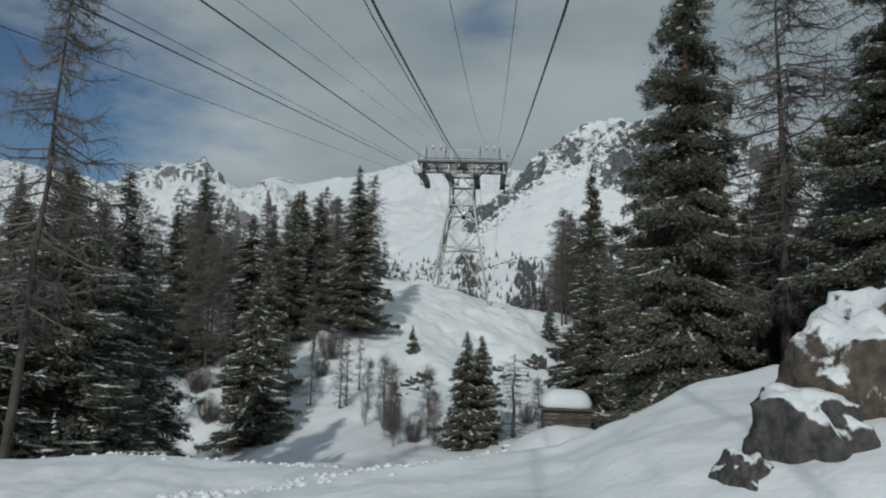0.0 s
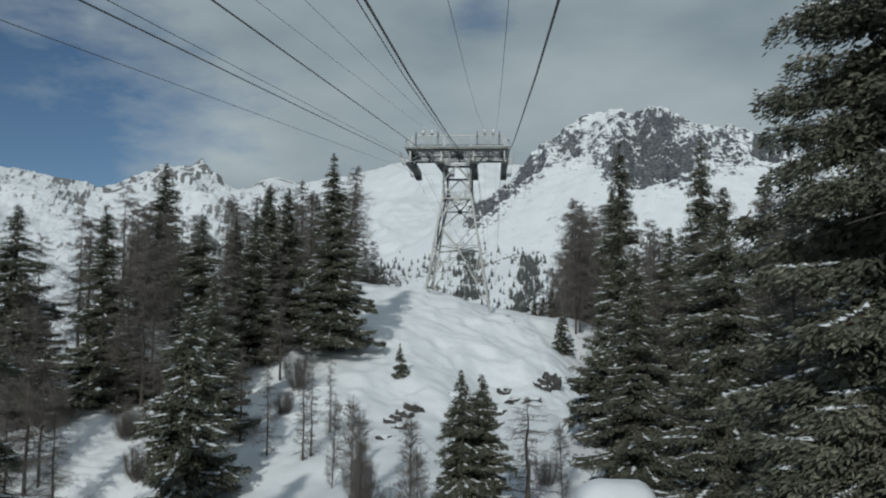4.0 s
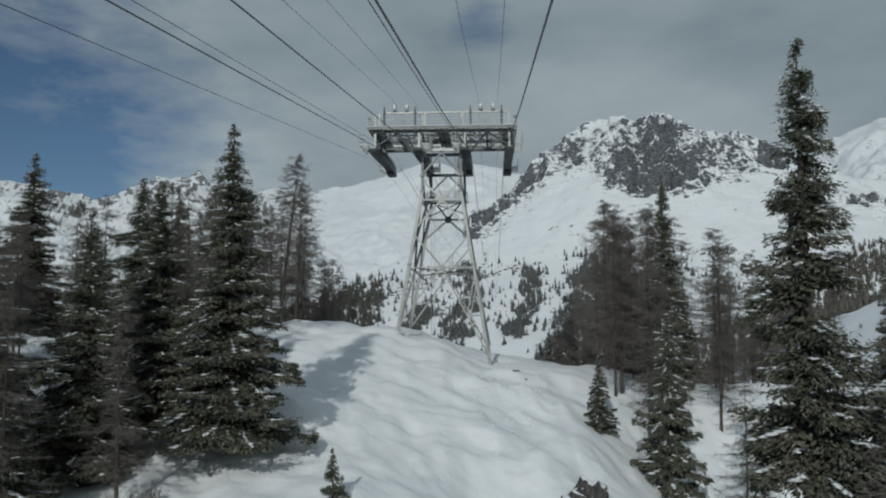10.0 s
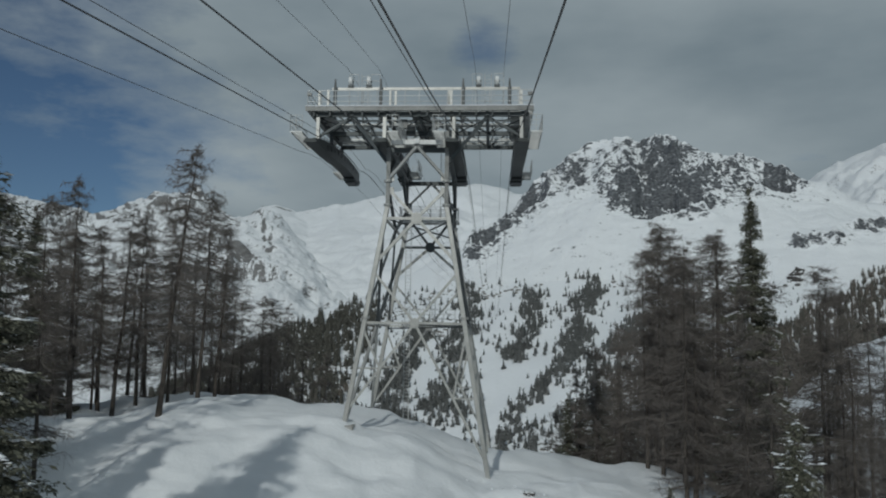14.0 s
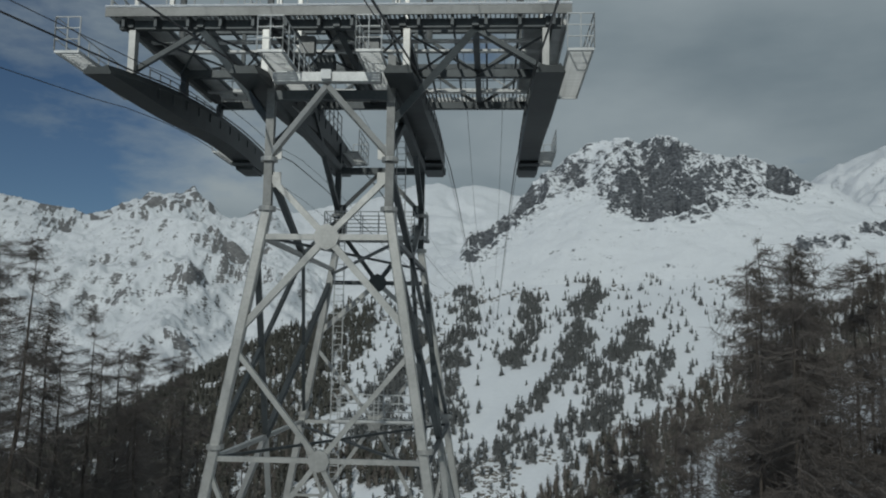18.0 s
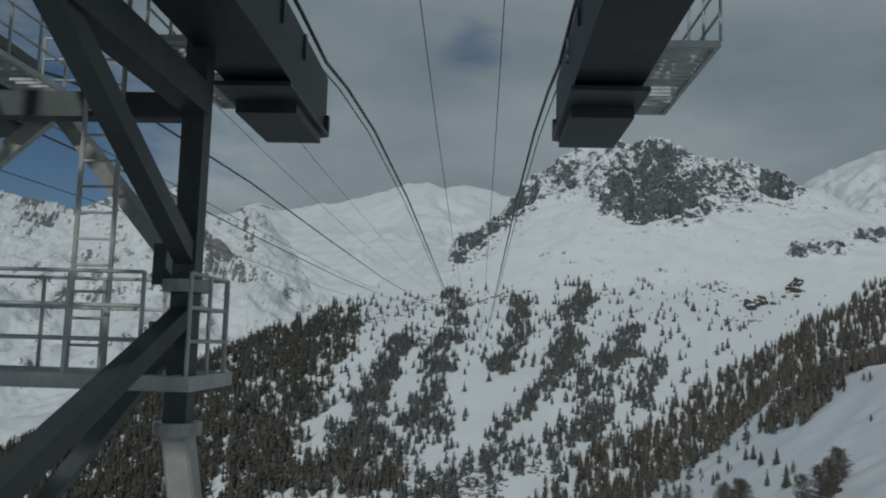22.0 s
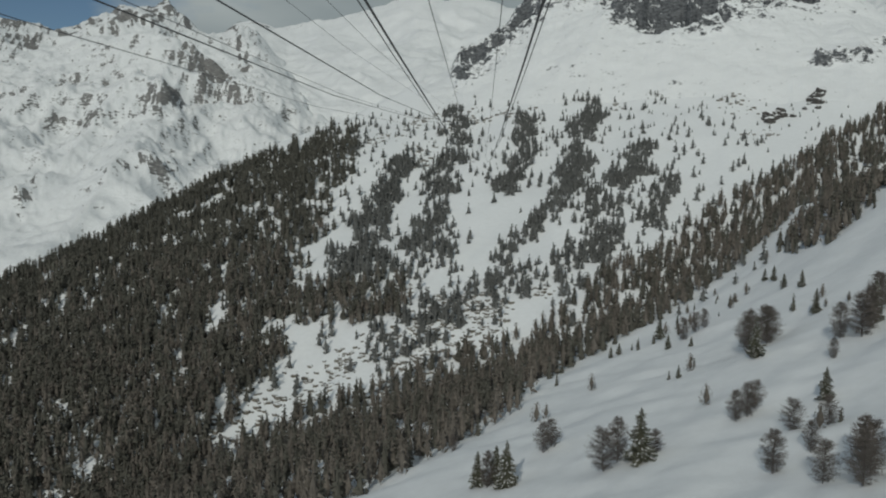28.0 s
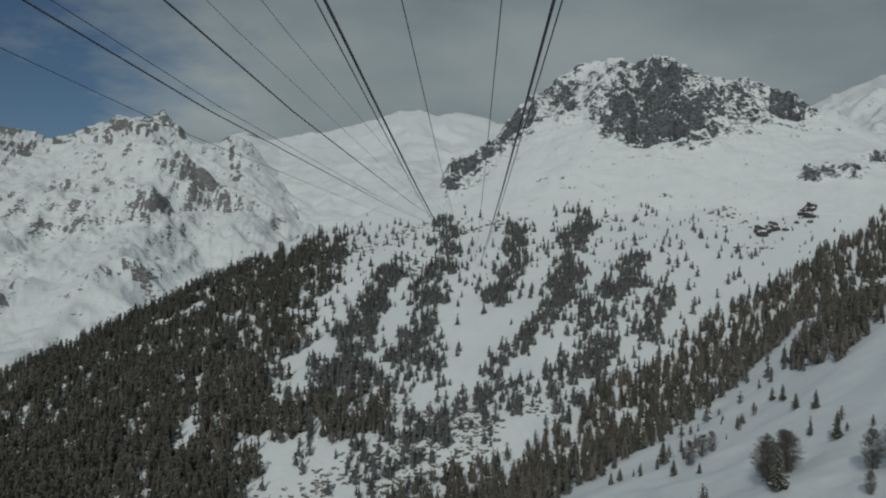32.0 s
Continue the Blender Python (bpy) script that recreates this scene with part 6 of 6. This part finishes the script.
for x, y, z, size, which, turn, flat in [(9.9, -124.0, -3.3, 0.92, 0, 0.4, 1.35), (8.75, -124.3, -4.0, 0.58, 1, 1.0, 1.2), (11.2, -122.5, -2.7, 1.35, 4, 0.2, 1.25), (12.6, -120.4, -2.2, 1.6, 5, 1.4, 1.15), (10.3, -123.0, -3.3, 0.8, 3, 2.0, 1.0)]:
    boulder(x, y, size, which, "dark lichen-stained boulder half buried in a snow bank", z - gz(x, y), turn, flat)
for x, y, size, which, lift, turn, flat in [(6.5, -26.6, 0.75, 0, 0.35, 0.3, 1.2), (11.6, -24.3, 1.5, 1, 0.2, 1.0, 0.9), (10.7, -25.6, 1.1, 2, 0.3, 2.0, 1.0), (3.6, -32.9, 2.4, 3, -0.1, 0.1, 0.6), (1.8, -35.2, 1.9, 1, -0.1, 0.5, 0.6), (5.4, -32.0, 1.7, 2, -0.1, 0.2, 0.6),
                                            (7.6, -29.4, 1.3, 1, 0.1, 0.9, 0.7), (9.3, -31.6, 1.2, 2, 0.0, 0.5, 0.8), (5.0, -38.7, 1.9, 3, -0.2, 0.2, 0.6), (2.2, -39.4, 1.5, 0, -0.1, 1.2, 0.6), (-2.2, -41.3, 1.1, 0, 0.2, 1.7, 1.0), (-2.9, -43.8, 1.0, 1, 0.1, 0.6, 1.0), (-3.5, -45.6, 0.9, 2, 0.1, 2.6, 1.0), (-2.6, -48.0, 0.8, 3, 0.0, 1.2, 0.9), (-3.2, -52.0, 0.9, 0, 0.0, 0.5, 0.8)]:
    boulder(x, y, size * 1.1, which, "dark rock ledge breaking through the snow of the gully", lift - 0.25 * size, turn, flat * (1.5 if size > 1.4 else 1.15))
for x, y, size, which in [(6.0, -3.2, 0.35, 0), (7.2, -3.6, 0.5, 1), (8.1, -4.6, 0.3, 2)]:
    boulder(x, y, size, which, "small stone showing through the trodden snow", -0.1, x, 0.6)


def build_hut():
    """A small plank shelter under a thick cap of snow."""
    x, y = 9.6, -88.8
    z = -7.85
    hut = thing("wooden_shelter", "small weathered plank shelter under a thick cap of snow", "shed", (x, y, z))
    w, d, h = 1.25, 0.9, 1.0
    for sx in (-1, 1):
        for sy in (-1, 1):
            part("corner_post", one(box, (sx * w - 0.06, sy * d - 0.06, min(0.0, gz(x, y) - z) - 0.3), (sx * w + 0.06, sy * d + 0.06, h)), M_WOOD, hut)
    for k in range(4):
        zz = 0.1 + k * 0.225
        part("plank", one(box, (-w, -d - 0.085, zz), (w, -d - 0.06, zz + 0.2)), M_WOOD, hut)
        part("plank", one(box, (-w, d + 0.06, zz), (w, d + 0.085, zz + 0.2)), M_WOOD, hut)
        for sx in (-1, 1):
            part("plank", one(box, (sx * (w + 0.0725) - 0.0125, -d, zz), (sx * (w + 0.0725) + 0.0125, d, zz + 0.2)), M_WOOD, hut)
    part("roof", one(box, (-w - 0.25, -d - 0.3, h), (w + 0.25, d + 0.3, h + 0.1)), M_WOOD, hut)
    bm = bmesh.new()
    bmesh.ops.create_uvsphere(bm, u_segments=28, v_segments=14, radius=1.0)
    for v in bm.verts:
        p = v.co
        flat = lambda c: math.copysign(abs(c) ** 0.55, c)
        v.co = Vector((flat(p.x) * (w + 0.22), flat(p.y) * (d + 0.28), max(p.z, -0.05) ** 1 * 0.95 if p.z > 0 else p.z * 0.06)) + Vector((0, 0, 0.06 * noise.noise(p * 2.0)))
    bmesh.ops.translate(bm, verts=bm.verts[:], vec=(0, 0, h + 0.14))
    cap = part("snow_cap", bm, M_CLUMP, hut, "rounded cap of deep snow")
    cap.data.shade_smooth()
    bench = thing("snowy_bench", "low plank bench covered with snow beside the shelter", "bench", (x - 2.6, y - 0.4, gz(x - 2.6, y - 0.4)))
    part("seat", one(box, (-0.95, -0.2, 0.42), (0.95, 0.2, 0.48)), M_WOOD, bench)
    for sx in (-0.7, 0.7):
        part("leg", one(box, (sx - 0.05, -0.16, -0.3), (sx + 0.05, 0.16, 0.42)), M_WOOD, bench)
    bm = bmesh.new()
    box(bm, (-0.95, -0.2, 0.484), (0.95, 0.2, 0.66))
    bmesh.ops.bevel(bm, geom=bm.edges[:], offset=0.07, segments=3, affect="EDGES")
    part("snow_cap", bm, M_CLUMP, bench, "strip of settled snow")
    for i, (px, py) in enumerate(((11.7, -89.5), (12.5, -90.2), (13.4, -90.6), (14.3, -91.2))):
        pz = gz(px, py)
        post = new("fence_post", one_mesh("fence_post", tube, (0, 0, -0.5), (0, 0, 1.15), 0.055, 7))
        post.location = (px, py, pz)
        post.rotation_euler = (0.06 * (i - 1), 0.05, 0)
        tagged(post, "weathered round wooden fence post in the snow", "post", group="fence posts by the shelter")


def one_mesh(name, fn, *args):
    bm = one(fn, *args)
    me = bpy.data.meshes.new(name)
    bm.to_mesh(me)
    bm.free()
    me.materials.append(M_WOOD)
    return me


build_hut()


# ---------------------------------------------------------------- trodden trails and broken crust on the snow
def crumbs(name, label, spots, sizes, seed):
    """Lumps of broken snow, one joined mesh."""
    r = np.random.default_rng(seed)
    n = len(spots)
    unit = np.array([(1, 0, 0), (0.5, 0.85, 0.1), (-0.5, 0.85, 0), (-1, 0, 0.1), (-0.5, -0.85, 0), (0.5, -0.85, 0.1), (0, 0, 0.75), (0, 0, -0.5)], float)
    c = np.stack([spots[:, 0], spots[:, 1], ground_height(spots[:, 0], spots[:, 1])], -1)
    v = c[:, None] + rot_z(unit[None] * sizes[:, None, None] * r.uniform(0.7, 1.3, (n, 8, 1)), r.uniform(0, 6.28, (n, 1)))
    tri = np.array([(i, (i + 1) % 6, 6) for i in range(6)] + [((i + 1) % 6, i, 7) for i in range(6)])
    f = (np.arange(n)[:, None, None] * 8 + tri[None]).reshape(-1, 3)
    return tagged(new(name, mesh_from(name, v.reshape(-1, 3), f, M_CLUMP, smooth=True)), label, "snow", kind="stuff")


r = np.random.default_rng(77)
t = r.random(240)
trail = np.stack([-1.0 + 9.5 * t + r.normal(0, 0.28, 240), -121.5 + 9.0 * t ** 1.3 + r.normal(0, 0.3, 240)], -1)
edge = np.stack([r.uniform(-6, 9, 260), -116.3 + r.normal(0, 0.5, 260)], -1)
edge[:, 1] += np.clip(0.3 * (edge[:, 0] - 3), 0, 4)
crumbs("trail_crumbs", "broken lumps of snow along a trodden trail", np.concatenate([trail, edge]), r.uniform(0.04, 0.13, 500), 1)
t = r.random(500)
slide = np.stack([4.5 + 4.5 * t + r.normal(0, 1.0, 500), -2.0 - 20 * r.random(500)], -1)
crumbs("knoll_crumbs", "clods of snow scattered below the tower's foot", slide[:170], r.uniform(0.04, 0.13, 170), 2)


# ---------------------------------------------------------------- rocks of the valley
def rock_field(name, label, spots, sizes, seed):
    """Angular blocks, joined, too far and too many to count."""
    r = np.random.default_rng(seed)
    n = len(spots)
    ring = [(math.cos(a), math.sin(a)) for a in np.linspace(0, 2 * math.pi, 6, endpoint=False)]
    unit = np.array([(x, y, -0.6) for x, y in ring] + [(x * 0.85, y * 0.85, 0.35) for x, y in ring] + [(0.1, 0, 0.6)], float)
    c = np.stack([spots[:, 0], spots[:, 1], ground_height(spots[:, 0], spots[:, 1])], -1)
    v = c[:, None] + rot_z(unit[None] * (sizes[:, None] * np.array([[1.2, 0.9, 1.15]]))[:, None, :] * r.uniform(0.65, 1.35, (n, 13, 3)), r.uniform(-0.5, 0.5, (n, 1)))
    tri = [(i, (i + 1) % 6, 6 + i) for i in range(6)] + [((i + 1) % 6, 6 + (i + 1) % 6, 6 + i) for i in range(6)] + [(6 + i, 6 + (i + 1) % 6, 12) for i in range(6)]
    f = (np.arange(n)[:, None, None] * 13 + np.array(tri)[None]).reshape(-1, 3)
    return tagged(new(name, mesh_from(name, v.reshape(-1, 3), f, M_FIELD)), label, "rocks", kind="stuff")


M_FIELD = snow_rock("valley_rock", rock=(0.10, 0.095, 0.085), rock2=(0.22, 0.2, 0.17), steep=0.72, soft=0.15, patch=0.12, fine=0.8, bump_d=0.5, amount=0.7)


def in_gully(x, y):
    d = belt(x, y) + 14 * fbm(x, y, 40, 2, 101)
    return step(42, 60, d) * step(140, 118, d) * step(-0.2, 0.05, fbm(x - 0.5 * y, y + 0.6 * x, 26, 3, 102)) * step(95, 70, x)


sp = scatter(2600, (-178, 95, 560, 745), in_gully, 103, 0.6, 2.7)
rock_field("gully_rocks", "jumbled grey rock ledges under snow in the gully", sp[:, :2], sp[:, 3], 3)
sp = scatter(2600, (-150, 560, 1080, 1480), lambda x, y: step(0.12, 0.26, fbm(x, y, 70, 3, 104)) * (past_ridge(x, y) < -20), 105, 0.8, 3.4)
rock_field("slope_rocks", "grey rocks scattered over the upper snow slope", sp[:, :2], sp[:, 3], 4)


# crags on the upper slope across the valley
for x, y, size, which, turn, flat in [(380, 1152, 12.0, 0, 0.3, 0.8), (371, 1149, 6.0, 1, 1.0, 0.8), (392, 1158, 11.0, 2, 2.1, 0.7), (399, 1166, 6.0, 3, 0.4, 0.9), (455, 1212, 7.0, 1, 2.4, 0.8), (466, 1219, 12.0, 2, 0.9, 0.8), (447, 1204, 5.0, 0, 1.6, 0.8), (474, 1228, 6.0, 3, 0.1, 0.7), (373, 1136, 9.0, 3, 1.2, 0.6), (406, 1146, 5.0, 0, 0.8, 0.6), (428, 1168, 4.0, 2, 1.7, 0.6), (455, 1193, 9.0, 0, 0.6, 0.7), (446, 1170, 4.5, 1, 2.2, 0.6)]:
    ob = boulder(x, y, size, which, "dark crag standing out of the upper snow slope", 0.25 * size, turn, flat * 1.5)
    tagged(ob, "dark crag standing out of the upper snow slope", "rock", group="crags on the far slope")
